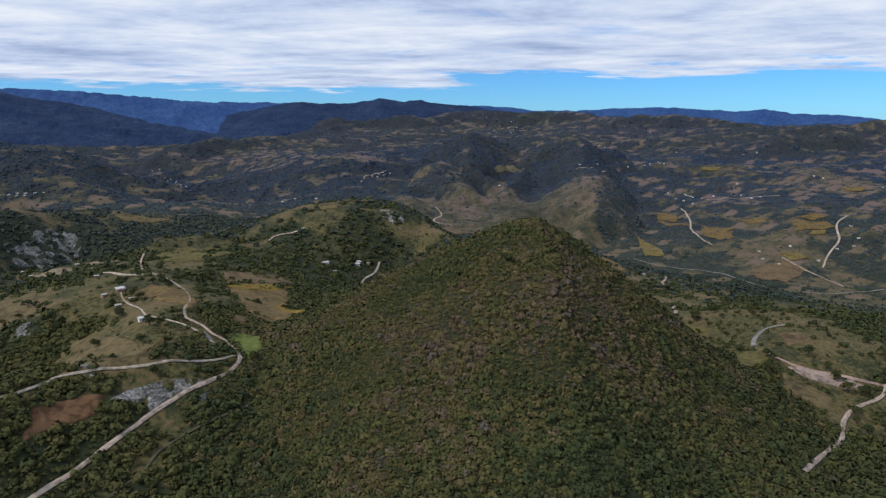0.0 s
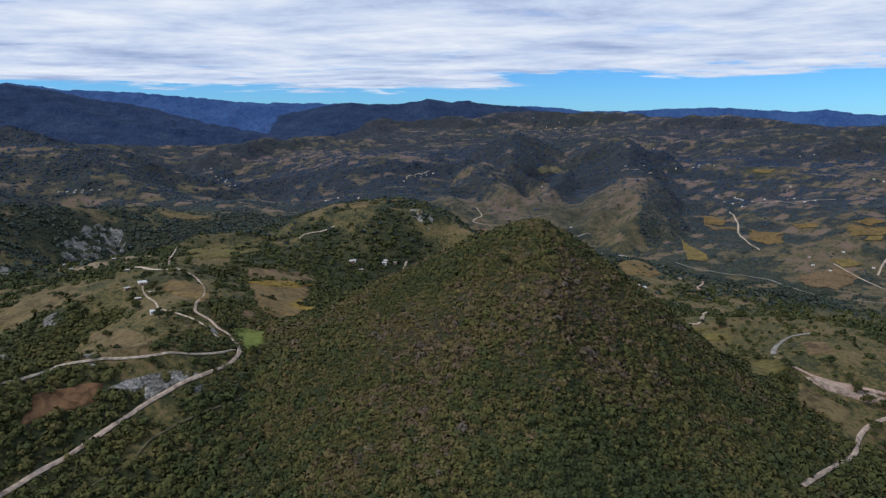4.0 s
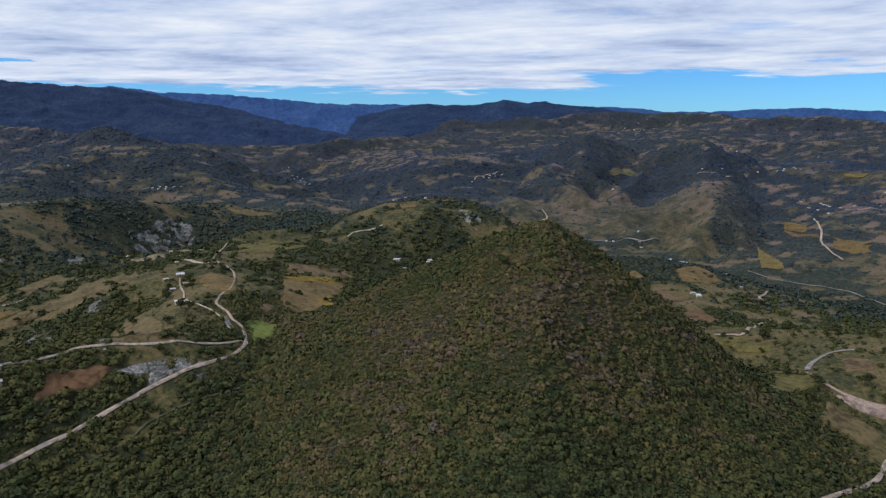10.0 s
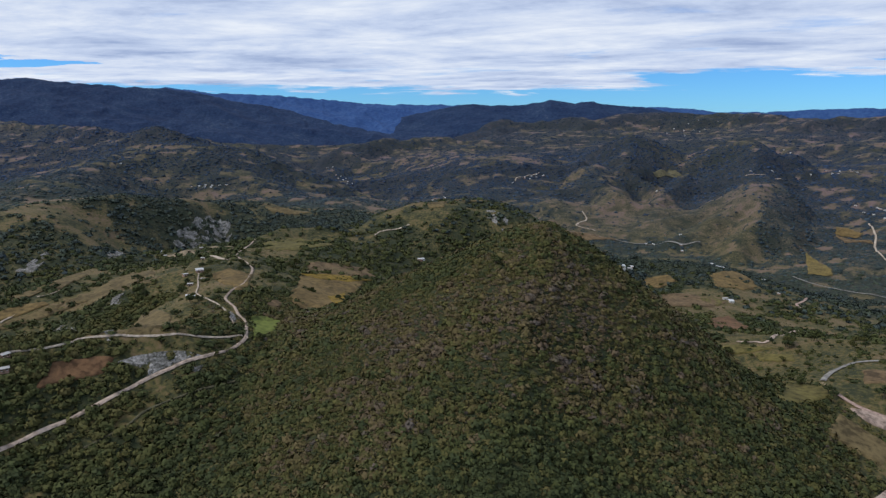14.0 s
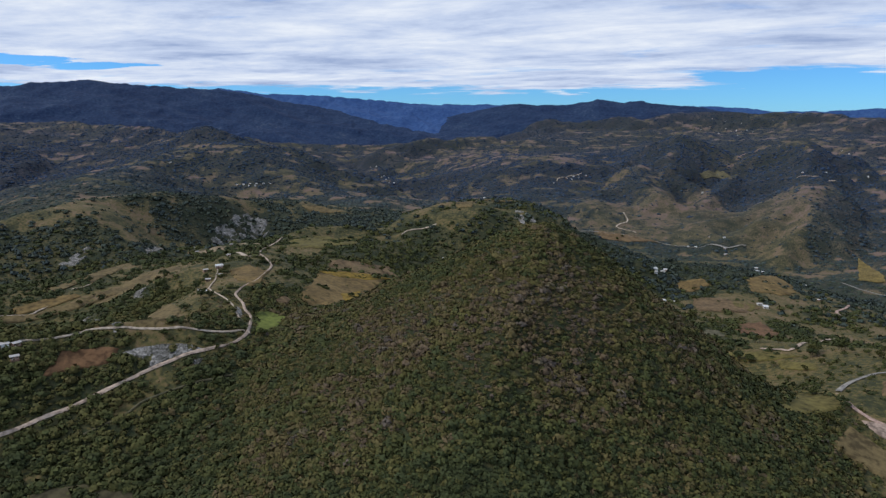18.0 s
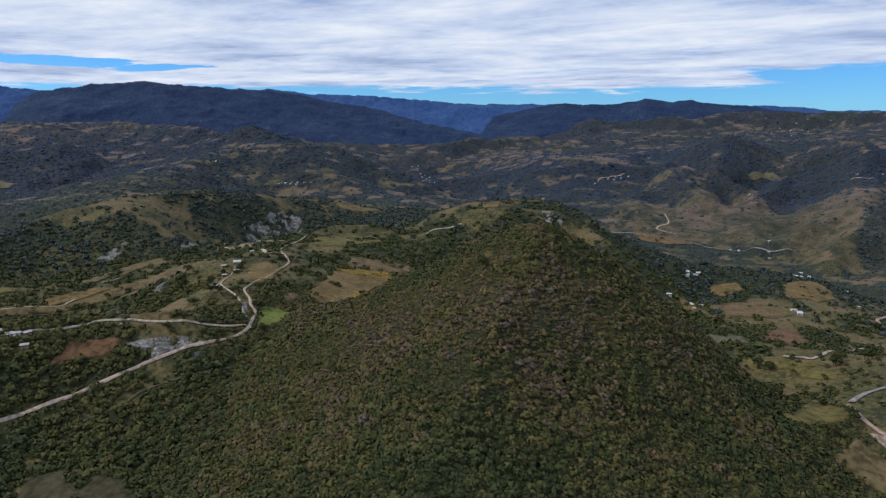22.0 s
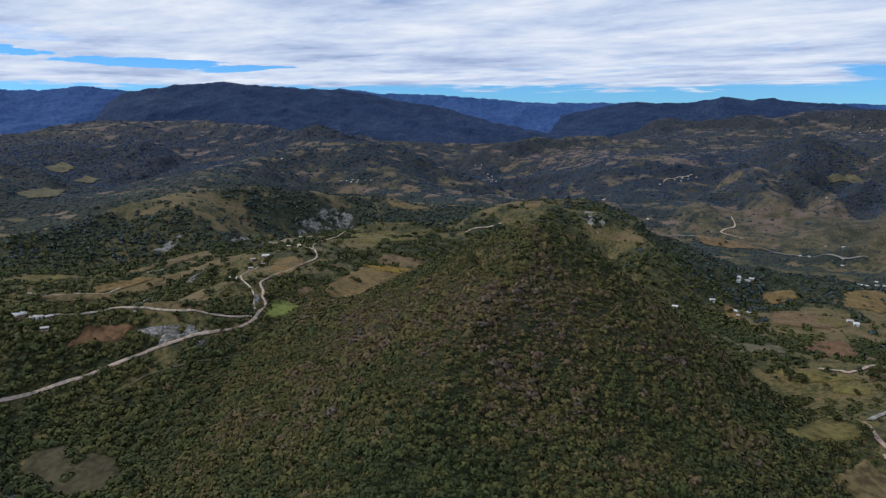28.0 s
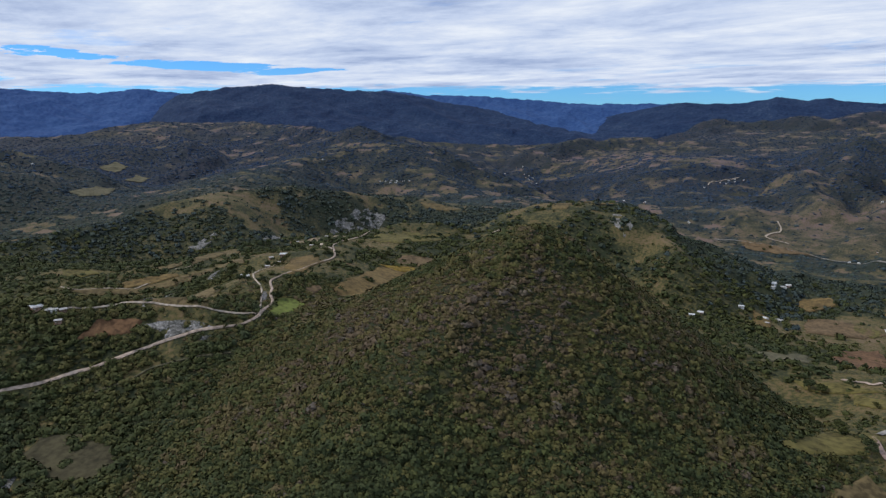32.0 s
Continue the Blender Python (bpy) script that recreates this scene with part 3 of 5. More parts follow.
# single trees: east, north, height
TREES_WEST = [(-144, 318, 5), (-154, 326, 4), (-197, 398, 6), (-109, 315, 6), (-399, 616, 6), (-260, 515, 6), (-145, 557, 7), (-109, 429, 4), (-289, 436, 7), (-183, 353, 6), (-197, 401, 6), (-150, 318, 5), (-111, 312, 5), (-14, 1542, 8), (-4, 1556, 8), (-229, 374, 6), (-186, 386, 6), (-89, 290, 5), (-199, 446, 6), (-192, 464, 5), (-211, 414, 6), (-189, 505, 7), (-191, 519, 7), (-469, 562, 7), (-521, 563, 7), (-229, 369, 6), (-289, 409, 6), (-367, 431, 6)]
TREES_EAST = [(195, 364, 6), (224, 350, 7), (225, 340, 8), (235, 339, 6), (205, 509, 7), (227, 526, 8), (238, 481, 6), (220, 372, 7), (275, 775, 8), (234, 338, 5), (224, 349, 4), (236, 336, 5), (229, 349, 3), (218, 321, 6), (192, 359, 5), (225, 524, 7), (206, 509, 8), (255, 521, 5), (250, 497, 6), (244, 477, 6), (216, 306, 6), (30, 304, 5), (207, 514, 8), (230, 530, 7), (160, 516, 7), (167, 513, 7), (137, 846, 6), (155, 867, 6), (101, 720, 6), (128, 938, 8), (184, 345, 6), (194, 369, 6), (161, 518, 7), (168, 515, 7), (179, 561, 6), (189, 592, 6), (146, 818, 6), (136, 782, 7), (133, 670, 6), (255, 514, 7), (233, 545, 8), (210, 522, 8), (245, 499, 6)]
# woods thicker (+) or thinner (-): east, north, size, gain
WOODS = [(520, 1300, 420, 0.22), (-220, 410, 60, -0.2), (-235, 345, 55, 0.3), (-330, 480, 120, -0.05), (-180, 300, 40, -0.15), (-190, 285, 45, -0.2), (-60, 620, 130, 0.35), (-40, 190, 120, 0.8), (-170, 180, 80, 0.6), (-620, 560, 160, 0.10)]
WOODS += [(250, 470, 80, -0.38), (190, 520, 40, -0.2), (97, 2450, 230, 1.2), (480, 2440, 210, 1.2), (380, 1800, 260, -0.35), (-60, 1850, 200, -0.2), (-1300, 1900, 600, 1.0), (-1600, 1450, 550, 0.7), (-2400, 2000, 700, 0.4), (-1500, 1050, 450, 0.3), (-900, 1700, 300, 0.5), (1200, 3800, 500, 0.8), (240, 330, 70, -0.2), (190, 240, 60, 0.5), (-300, 330, 60, 0.4), (-110, 790, 80, 0.2)]
# thick woods (+) and open slopes (-): east, north, half width across and along the view from the south, gain
COVER = [
    (-581, 546, 84, 57, 0.9), (-581, 821, 27, 29, 0.7), (-568, 662, 69, 73, -0.55), (-528, 609, 76, 26, 0.25), (-455, 959, 53, 37, 0.5), (-630, 700, 96, 50, -0.35), (-963, 1489, 159, 55, -0.6), (-495, 1087, 43, 94, -0.8),
    (-348, 382, 47, 18, -0.8), (-377, 486, 60, 49, -0.6), (-150, 306, 20, 46, -0.6), (-132, 257, 18, 40, -0.8), (-214, 556, 44, 29, -1.0), (-171, 379, 18, 35, -0.6), (-248, 370, 27, 34, 0.5), (-121, 294, 16, 15, 0.7),
    (-400, 420, 34, 76, 0.5), (-181, 586, 45, 18, 0.9), (-159, 681, 38, 19, 0.8), (-171, 484, 12, 24, 0.4), (-121, 347, 7, 17, 0.6), (-151, 210, 26, 9, 0.9), (68, 884, 46, 101, 0.4), (118, 941, 49, 32, 0.4),
    (222, 700, 50, 37, 0.4), (145, 699, 74, 78, -0.25), (-548, 3979, 418, 163, 1.2), (-71, 4087, 353, 123, 0.8), (208, 495, 44, 20, -0.5), (85, 2292, 118, 106, 1.1), (431, 2285, 139, 306, 1.1), (593, 2326, 92, 203, 0.9),
    (270, 1575, 151, 125, -0.9), (79, 1629, 85, 106, -0.8), (225, 2248, 77, 44, -1.0), (437, 1639, 46, 102, 0.9), (101, 1811, 34, 55, 0.7), (-46, 2004, 95, 91, 0.35), (-133, 2184, 76, 72, 0.6), (-282, 2189, 115, 59, 0.4),
    (-318, 2379, 146, 78, -0.9), (-54, 2851, 98, 217, 0.6), (-1619, 1655, 103, 36, -1.0), (-1761, 1487, 103, 36, -0.7), (-1359, 1486, 46, 103, -0.8), (-1088, 1642, 105, 36, -0.5), (-1153, 1452, 83, 29, -0.8), (-930, 1636, 83, 120, -0.3),
    (-1606, 1392, 172, 379, 0.9), (-1082, 1187, 101, 96, 0.8), (-845, 1816, 106, 234, 0.8), (-1971, 1795, 332, 162, 0.7), (-1205, 1693, 148, 53, 0.6), (-1202, 650, 132, 291, 1.0), (-2188, 1226, 230, 218, 0.7), (-618, 475, 120, 45, 1.0),
    (-1951, 1213, 63, 42, -1.0), (-1384, 873, 69, 52, -0.8), (-1801, 1219, 52, 47, -1.0), (-1482, 747, 39, 86, -1.0), (-644, 455, 73, 160, -0.8), (-645, 598, 47, 16, -0.7), (-602, 703, 89, 55, -0.4), (-1372, 1060, 97, 213, 0.8),
    (-571, 410, 59, 83, 0.6), (-416, 352, 35, 12, -1.0), (-1003, 1597, 115, 72, -0.35), (-41, 773, 39, 14, -0.4), (-170, 775, 35, 15, 0.25), (-609, 821, 67, 23, -0.6), (-568, 931, 60, 21, -0.7), (-1377, 786, 150, 192, 0.5),
    (-1291, 1253, 132, 291, 0.4), (-1159, 1598, 138, 57, -0.6), (-1003, 1575, 98, 47, -0.5), (-802, 1482, 104, 229, -0.7), (-455, 911, 54, 19, -0.5), (-943, 2512, 187, 65, -0.4), (-490, 2008, 108, 49, -0.3), (-1195, 1539, 104, 52, -0.4),
    (-911, 1535, 111, 38, -0.6), (-851, 1619, 143, 89, 0.5), (-1075, 1826, 165, 364, 0.5), (-853, 1840, 106, 233, 0.5), (-472, 915, 54, 27, 0.8), (-475, 1015, 44, 97, -0.5), (-980, 1486, 77, 27, -0.9), (321, 1704, 106, 211, -0.9),
    (148, 1770, 93, 116, -0.8), (434, 1621, 58, 95, 0.7), (58, 1867, 65, 118, -0.5), (319, 2223, 78, 61, 0.4), (345, 1498, 40, 45, -0.9), (1273, 3587, 330, 214, 0.9), (1367, 2683, 209, 443, 0.7), (808, 2980, 161, 354, 0.8),
    (-104, 717, 38, 13, 0.8), (-133, 668, 36, 12, 0.6), (-199, 693, 25, 30, -0.6), (-271, 661, 25, 55, -0.7), (-56, 758, 40, 14, 0.2), (-57, 782, 27, 9, 0.3), (-96, 759, 60, 24, -0.12), (-135, 799, 21, 46, -0.4),
    (-110, 761, 40, 14, 0.15), (-17, 816, 35, 78, -0.3), (187, 1551, 160, 56, 0.9), (153, 1464, 153, 53, 0.8), (286, 1944, 42, 93, 0.5), (166, 1631, 22, 47, 0.5), (-612, 476, 85, 129, 0.6), (-346, 383, 16, 15, -0.5),
    (-320, 446, 38, 80, -0.4), (-177, 220, 23, 52, 0.7), (-234, 349, 26, 56, 0.4), (-108, 281, 12, 15, 0.5), (-137, 310, 7, 15, -0.9), (-127, 261, 12, 28, -0.9), (-153, 215, 38, 13, 0.9), (-127, 235, 12, 4, 0.8),
    (-150, 193, 47, 16, 0.6), (121, 296, 17, 11, 0.3), (236, 395, 33, 19, -0.6), (189, 331, 21, 16, -0.7), (370, 754, 60, 47, 0.5), (631, 1022, 85, 189, -0.5), (479, 1148, 111, 182, 0.5), (216, 506, 34, 76, -0.7),
    (203, 480, 28, 9, 0.6), (390, 675, 41, 91, -0.4), (227, 386, 24, 8, 0.4), (198, 332, 17, 19, -0.9),
]
RANGE_LEFT = [(75, 385), (70, 385), (67, 391), (64, 373), (62, 365), (60, 378), (58, 406), (56.5, 391), (54, 383), (51, 372)]
RANGE_MIDDLE = [(42, 400), (38.2, 403), (35.3, 378), (34, 372), (30, 360), (27.6, 353), (25.8, 345), (24, 328), (21.8, 309), (15.6, 301), (12, 295), (8, 290)]
RANGE_RIGHT = [(4, 290), (-2, 285), (-7, 252), (-11.7, 257), (-16.3, 271), (-20, 255), (-22.8, 243), (-24.8, 256), (-26.8, 231), (-30.5, 216), (-33, 189), (-45, 200)]
RANGE_TABLE = [(59, 150), (57.5, 230), (56.4, 282), (55.4, 340), (54.4, 372), (51.3, 412), (47.2, 432), (44, 408), (41, 397), (38, 390), (36, 362), (33, 318), (29, 262), (24, 200), (18, 130), (12, 60)]
RANGE_PEAKS = [(30, 110), (24, 170), (19, 225), (16, 268), (13.7, 305), (11.7, 297), (9, 294), (6.5, 331), (4.6, 307), (3, 318), (1.6, 294), (0, 288), (-2, 268), (-5, 230), (-9, 160)]
CX, CY = 90.0, 20.0


def hash2(i, j, seed):
    h = (i.astype(np.int64) * 374761393 + j.astype(np.int64) * 668265263 + seed * 1442695041) & 0x7FFFFFFF
    h = ((h ^ (h >> 13)) * 1274126177) & 0x7FFFFFFF
    return ((h ^ (h >> 16)) & 0xFFFF) / 65535.0


def value_noise(x, y, seed=0):
    """Smooth noise in -1..1 with a cell of 1."""
    i, j = np.floor(x), np.floor(y)
    u, v = x - i, y - j
    u, v = u * u * u * (u * (6 * u - 15) + 10), v * v * v * (v * (6 * v - 15) + 10)
    a, b = hash2(i, j, seed), hash2(i + 1, j, seed)
    c, d = hash2(i, j + 1, seed), hash2(i + 1, j + 1, seed)
    return 2 * ((a * (1 - u) + b * u) * (1 - v) + (c * (1 - u) + d * u) * v) - 1


def fbm(x, y, size, octaves=4, seed=0):
    total, amp, norm = 0.0, 1.0, 0.0
    for k in range(octaves):
        total = total + amp * value_noise(x / size + 17.3 * k, y / size - 9.1 * k, seed + k)
        norm += amp
        amp, size = amp * 0.5, size * 0.47
    return total / norm


def ridged(x, y, size, octaves=4, seed=0):
    """Branching ridges and gullies, 0 in the gullies, 1 on the crests."""
    total, amp, norm = 0.0, 1.0, 0.0
    for k in range(octaves):
        total = total + amp * (1 - np.abs(value_noise(x / size + 5.7 * k, y / size + 3.3 * k, seed + k)))
        norm += amp
        amp, size = amp * 0.5, size * 0.5
    return total / norm


def cone_height(x, y):
    dx, dy = x - 50, y - 342
    d = np.hypot(dx, dy)
    steep = 0.52 + 0.34 * np.tanh(1.5 * np.clip(dx / (d + 8), 0, 1))
    return 154.5 - steep * np.sqrt(d * d + 14**2) + 2.5 * fbm(x, y, 40, 3, 50) * np.clip(d / 60, 0, 1)


def crest_height(x, y, folds, fall, crest):
    """The height of a ridge with that crest, falling off evenly on both sides and at its ends."""
    best = np.full(x.shape, -9e3)
    c = np.array(crest, float)
    reach = (c[:, 2].max() + 140) / fall
    near = (x > c[:, 0].min() - reach) & (x < c[:, 0].max() + reach) & (y > c[:, 1].min() - reach) & (y < c[:, 1].max() + reach)
    px, py = x[near], y[near]
    top = best[near]
    far = np.hypot(c[:, 0].mean() - CX, c[:, 1].mean() - CY)
    steep = fall * (1 + 0.4 * folds[near])
    round_off = 0.006 * far
    for a, b in zip(c[:-1], c[1:]):
        w = b[:2] - a[:2]
        u = np.clip(((px - a[0]) * w[0] + (py - a[1]) * w[1]) / (w @ w + 1e-9), 0, 1)
        d = np.hypot(px - a[0] - u * w[0], py - a[1] - u * w[1])
        top = np.maximum(top, a[2] + (b[2] - a[2]) * u - steep * (np.sqrt(d * d + round_off**2) - round_off) - (0.5 * np.clip(d - 55, 0, None) if fall < 0.3 else 0))
    best[near] = top
    return best


def gullies(x, y, octaves):
    return ridged(x + 70 * fbm(x, y, 300, 2, 7), y + 70 * fbm(x, y, 300, 2, 8), 400, octaves, 20)


def soft_max(a, b, k):
    return np.maximum(a, b) + k * 0.25 * np.clip(1 - np.abs(a - b) / k, 0, 1) ** 2


def lie(x, y):
    """The lie of the land before the crests are trimmed, in metres."""
    x, y = np.broadcast_arrays(np.asarray(x, float), np.asarray(y, float))
    shape = x.shape
    x, y = np.atleast_1d(x), np.atleast_1d(y)
    z = np.full(x.shape, BASE)
    for group in (HILLS_NEAR, HILLS_KNOLL, HILLS_VALLEY, HILLS_MIDDLE, HILLS_FAR):
        for hx, hy, rise, size in group:
            z = z + rise * np.exp(-((x - hx) ** 2 + (y - hy) ** 2) / size**2)
    d = np.hypot(x - CX, y - CY)
    rough = np.clip((d - 350) / 1500, 0, 1)
    z = z - 14 * np.clip((d - 900) / 600, 0, 1)
    bend = 0.016 * d * np.clip((d - 850) / 600, 0, 1)
    wx, wy = x + bend * fbm(x, y, 160, 3, 11), y + bend * fbm(x, y, 160, 3, 12)
    folds = fbm(x, y, 90, 3, 13)
    for fall, crest in RIDGES.values():
        z = soft_max(z, crest_height(wx, wy, folds, fall, crest), 12.0)
    for hx, hy, rise, size in HILLS_SHAPED:
        z = z + rise * np.exp(-((x - hx) ** 2 + (y - hy) ** 2) / size**2)
    calm = 1 - 0.8 * np.exp(-(((x - 520) / 480) ** 2 + ((y - 900) / 480) ** 2) ** 2)
    z = z + (4 + 46 * rough) * calm * (gullies(x, y, 5) - 0.68) * np.clip((d - 250) / 300, 0.12, 1)
    z = z + 1.2 * fbm(x, y, 35, 3, 30) * np.clip(d / 400, 0.2, 1) + 15 * calm * rough * (ridged(x + 25 * fbm(x, y, 90, 2, 9), y, 120, 3, 33) - 0.66)
    bearing = np.degrees(np.arctan2(CX - x, y - CY))
    z = z - 170 * np.clip((d - 3350) / 550, 0, 1) * np.clip((bearing - 9) / 10, 0, 1)
    return z.reshape(shape)


def crest_points():
    """Places along all the crests, with the height that the highest crest has there and the reach of each."""
    spots = []
    for fall, crest in RIDGES.values():
        c = np.array(crest, float)
        for a, b in zip(c[:-1], c[1:]):
            far = math.hypot(a[0] - CX, a[1] - CY)
            n = max(1, int(np.linalg.norm(b - a) / (20 + 0.03 * far)))
            spots += [(*(a + (b - a) * k / n), 24 + 0.026 * far) for k in range(n)]
    q = np.array(spots)
    calm = np.zeros(len(q))
    aim = np.max([crest_height(q[:, 0], q[:, 1], calm, fall, crest) for fall, crest in RIDGES.values()], 0)
    return q[:, 0], q[:, 1], np.maximum(aim, q[:, 2]), q[:, 3]


def height(x, y):
    """The land with its crests trimmed to their height, and the hill in front, in metres."""
    z = lie(x, y)
    qx, qy, aim, reach = crest_points()
    miss = np.clip(aim - lie(qx, qy), -50, 50)
    total, weight = np.zeros(z.shape), np.full(z.shape, 0.25)
    for ax, ay, e, r in zip(qx, qy, miss, reach):
        near = (np.abs(x - ax) < 2.6 * r) & (np.abs(y - ay) < 2.6 * r)
        w = np.exp(-((x[near] - ax) ** 2 + (y[near] - ay) ** 2) / r**2)
        total[near] += w * e
        weight[near] += w
    return soft_max(z + total / weight, cone_height(x, y), 14.0)

# ---- the land ----
def mesh_from(name, verts, faces, mat, smooth=False, attributes=None):
    """A mesh from arrays of corners and of equal-sized faces."""
    verts, faces = np.asarray(verts, np.float32), np.asarray(faces, np.int32)
    n = faces.shape[1]
    me = bpy.data.meshes.new(name)
    me.vertices.add(len(verts))
    me.vertices.foreach_set("co", verts.ravel())
    me.loops.add(faces.size)
    me.loops.foreach_set("vertex_index", faces.ravel())
    me.polygons.add(len(faces))
    me.polygons.foreach_set("loop_start", np.arange(0, faces.size, n, dtype=np.int32))
    me.polygons.foreach_set("use_smooth", np.full(len(faces), smooth))
    for key, values in (attributes or {}).items():
        me.attributes.new(key, "FLOAT", "POINT").data.foreach_set("value", np.asarray(values, np.float32))
    me.materials.append(mat)
    me.update(calc_edges=True)
    return me


def grid_faces(rows, cols, closed=False):
    i, j = np.meshgrid(np.arange(rows - 1), np.arange(cols if closed else cols - 1), indexing="ij")
    k = (j + 1) % cols
    return np.stack([i * cols + j, (i + 1) * cols + j, (i + 1) * cols + k, i * cols + k], -1).reshape(-1, 4)


def smoothstep(a, b, v):
    u = np.clip((v - a) / (b - a), 0, 1)
    return u * u * (3 - 2 * u)


def spline(points, step):
    """A smooth way through the points."""
    p = np.array(points, float)
    p = np.vstack([2 * p[0] - p[1], p, 2 * p[-1] - p[-2]])
    way = []
    for a, b, c, d in zip(p[:-3], p[1:-2], p[2:-1], p[3:]):
        n = max(2, int(np.linalg.norm(c - b) / step))
        u = np.linspace(0, 1, n, endpoint=False)[:, None]
        way.append(0.5 * (2 * b + (c - a) * u + (2 * a - 5 * b + 4 * c - d) * u**2 + (3 * b - a - 3 * c + d) * u**3))
    return np.vstack(way + [p[-2:-1]])


def inside(x, y, outline):
    hit = np.zeros(x.shape, bool)
    o = np.array(outline, float)
    for (ax, ay), (bx, by) in zip(o, np.roll(o, -1, 0)):
        hit ^= ((ay > y) != (by > y)) & (x < (bx - ax) * (y - ay) / (by - ay + 1e-9) + ax)
    return hit


WAYS = {name: spline(points, 1.6 if width < 3.2 else 6.0) for name, (width, kind, points) in ROADS.items()}


def kept_clear(x, y):
    """True on roads and plots, where no shrub grows."""
    clear = np.zeros(x.shape, bool)
    for name, (crop, outline) in FIELDS.items():
        o = np.array(outline)
        box = (x > o[:, 0].min()) & (x < o[:, 0].max()) & (y > o[:, 1].min()) & (y < o[:, 1].max())
        clear[box] |= inside(x[box], y[box], outline) & (fbm(x[box], y[box], 16, 2, 53) > {"dull": -0.3, "tan": 0.0, "olive": -0.02, "brown": -0.25, "greyplot": -0.2}.get(crop, -0.42))
    for name, way in WAYS.items():
        w = ROADS[name][0] * 0.5 + 0.9
        box = np.flatnonzero((x > way[:, 0].min() - w) & (x < way[:, 0].max() + w) & (y > way[:, 1].min() - w) & (y < way[:, 1].max() + w))
        for k in range(0, len(box), 4000):
            b = box[k : k + 4000]
            near = np.hypot(x[b, None] - way[:, 0], y[b, None] - way[:, 1]).min(1) < w
            clear[b] |= near
    for relief, outline in ROCKS.values():
        clear |= inside(x, y, outline) & (fbm(x, y, 5 + 1.3 * relief, 3, 49) < (0.24 if relief < 0.6 else 0.08))
    for hx, hy, kind in HOUSES_NEAR + HOUSES_VALLEY:
        clear |= np.hypot(x - hx, y - hy) < 3.0
    return clear


def on_cone(x, y, soft=8):
    foot = 56 + 26 * smoothstep(20, -90, x)
    return smoothstep(-soft, 6, cone_height(x, y) - foot) * (np.hypot(x - 50, y - 342) < 230)


angles = np.concatenate([np.arange(-48, 82, 0.26), np.arange(82, 312, 4.0)])
radii = np.concatenate([[0.01, 8.0, 30.0], np.geomspace(60, 4780, 480)])
ang, rad = np.meshgrid(np.radians(angles), radii)
gx, gy = CX - rad * np.sin(ang), CY + rad * np.cos(ang)
gz = height(gx, gy)


def ground_at(x, y):
    """The height of the ground sheet, between its corners."""
    a = np.degrees(np.arctan2(CX - x, y - CY))
    i = np.interp(np.where(a < angles[0], a + 360, a), angles, np.arange(len(angles)))
    j = np.interp(np.hypot(x - CX, y - CY), radii, np.arange(len(radii)))
    i0, j0 = np.minimum(i.astype(int), len(angles) - 2), np.minimum(j.astype(int), len(radii) - 2)
    u, v = i - i0, j - j0
    return (gz[j0, i0] * (1 - u) + gz[j0, i0 + 1] * u) * (1 - v) + (gz[j0 + 1, i0] * (1 - u) + gz[j0 + 1, i0 + 1] * u) * v


def tilled(x, y):
    """The small plots that patch the valleys and shelves."""
    d = np.hypot(x - CX, y - CY)
    wx, wy = x + 22 * fbm(x, y, 120, 3, 64), y + 22 * fbm(x, y, 120, 3, 65)
    u, v = (0.83 * wx + 0.56 * wy) / 56, (-0.56 * wx + 0.83 * wy) / 33
    v = v + 0.5 * hash2(np.floor(u), np.zeros_like(u), 3)
    lot = hash2(np.floor(u), np.floor(v), 5)
    edge = np.minimum(np.minimum(u % 1, 1 - u % 1), np.minimum(v % 1, 1 - v % 1))
    share = (0.30 + 0.42 * fbm(x, y, 420, 3, 66)) * (1 - 0.35 * np.exp(-(((x + 1500) / 750) ** 2 + ((y - 1600) / 650) ** 2)))
    # not on the steep flanks
    steep = np.hypot(ground_at(x + 25, y) - ground_at(x - 25, y), ground_at(x, y + 25) - ground_at(x, y - 25)) / 50
    inner = (lot < share) * smoothstep(950, 1250, d) * smoothstep(0.50, 0.30, steep)
    # the plot itself, the hedge along its edge, and a tone of its own
    return inner * smoothstep(0.04, 0.09, edge), inner * (1 - smoothstep(0.03, 0.08, edge)), hash2(np.floor(u), np.floor(v), 6)


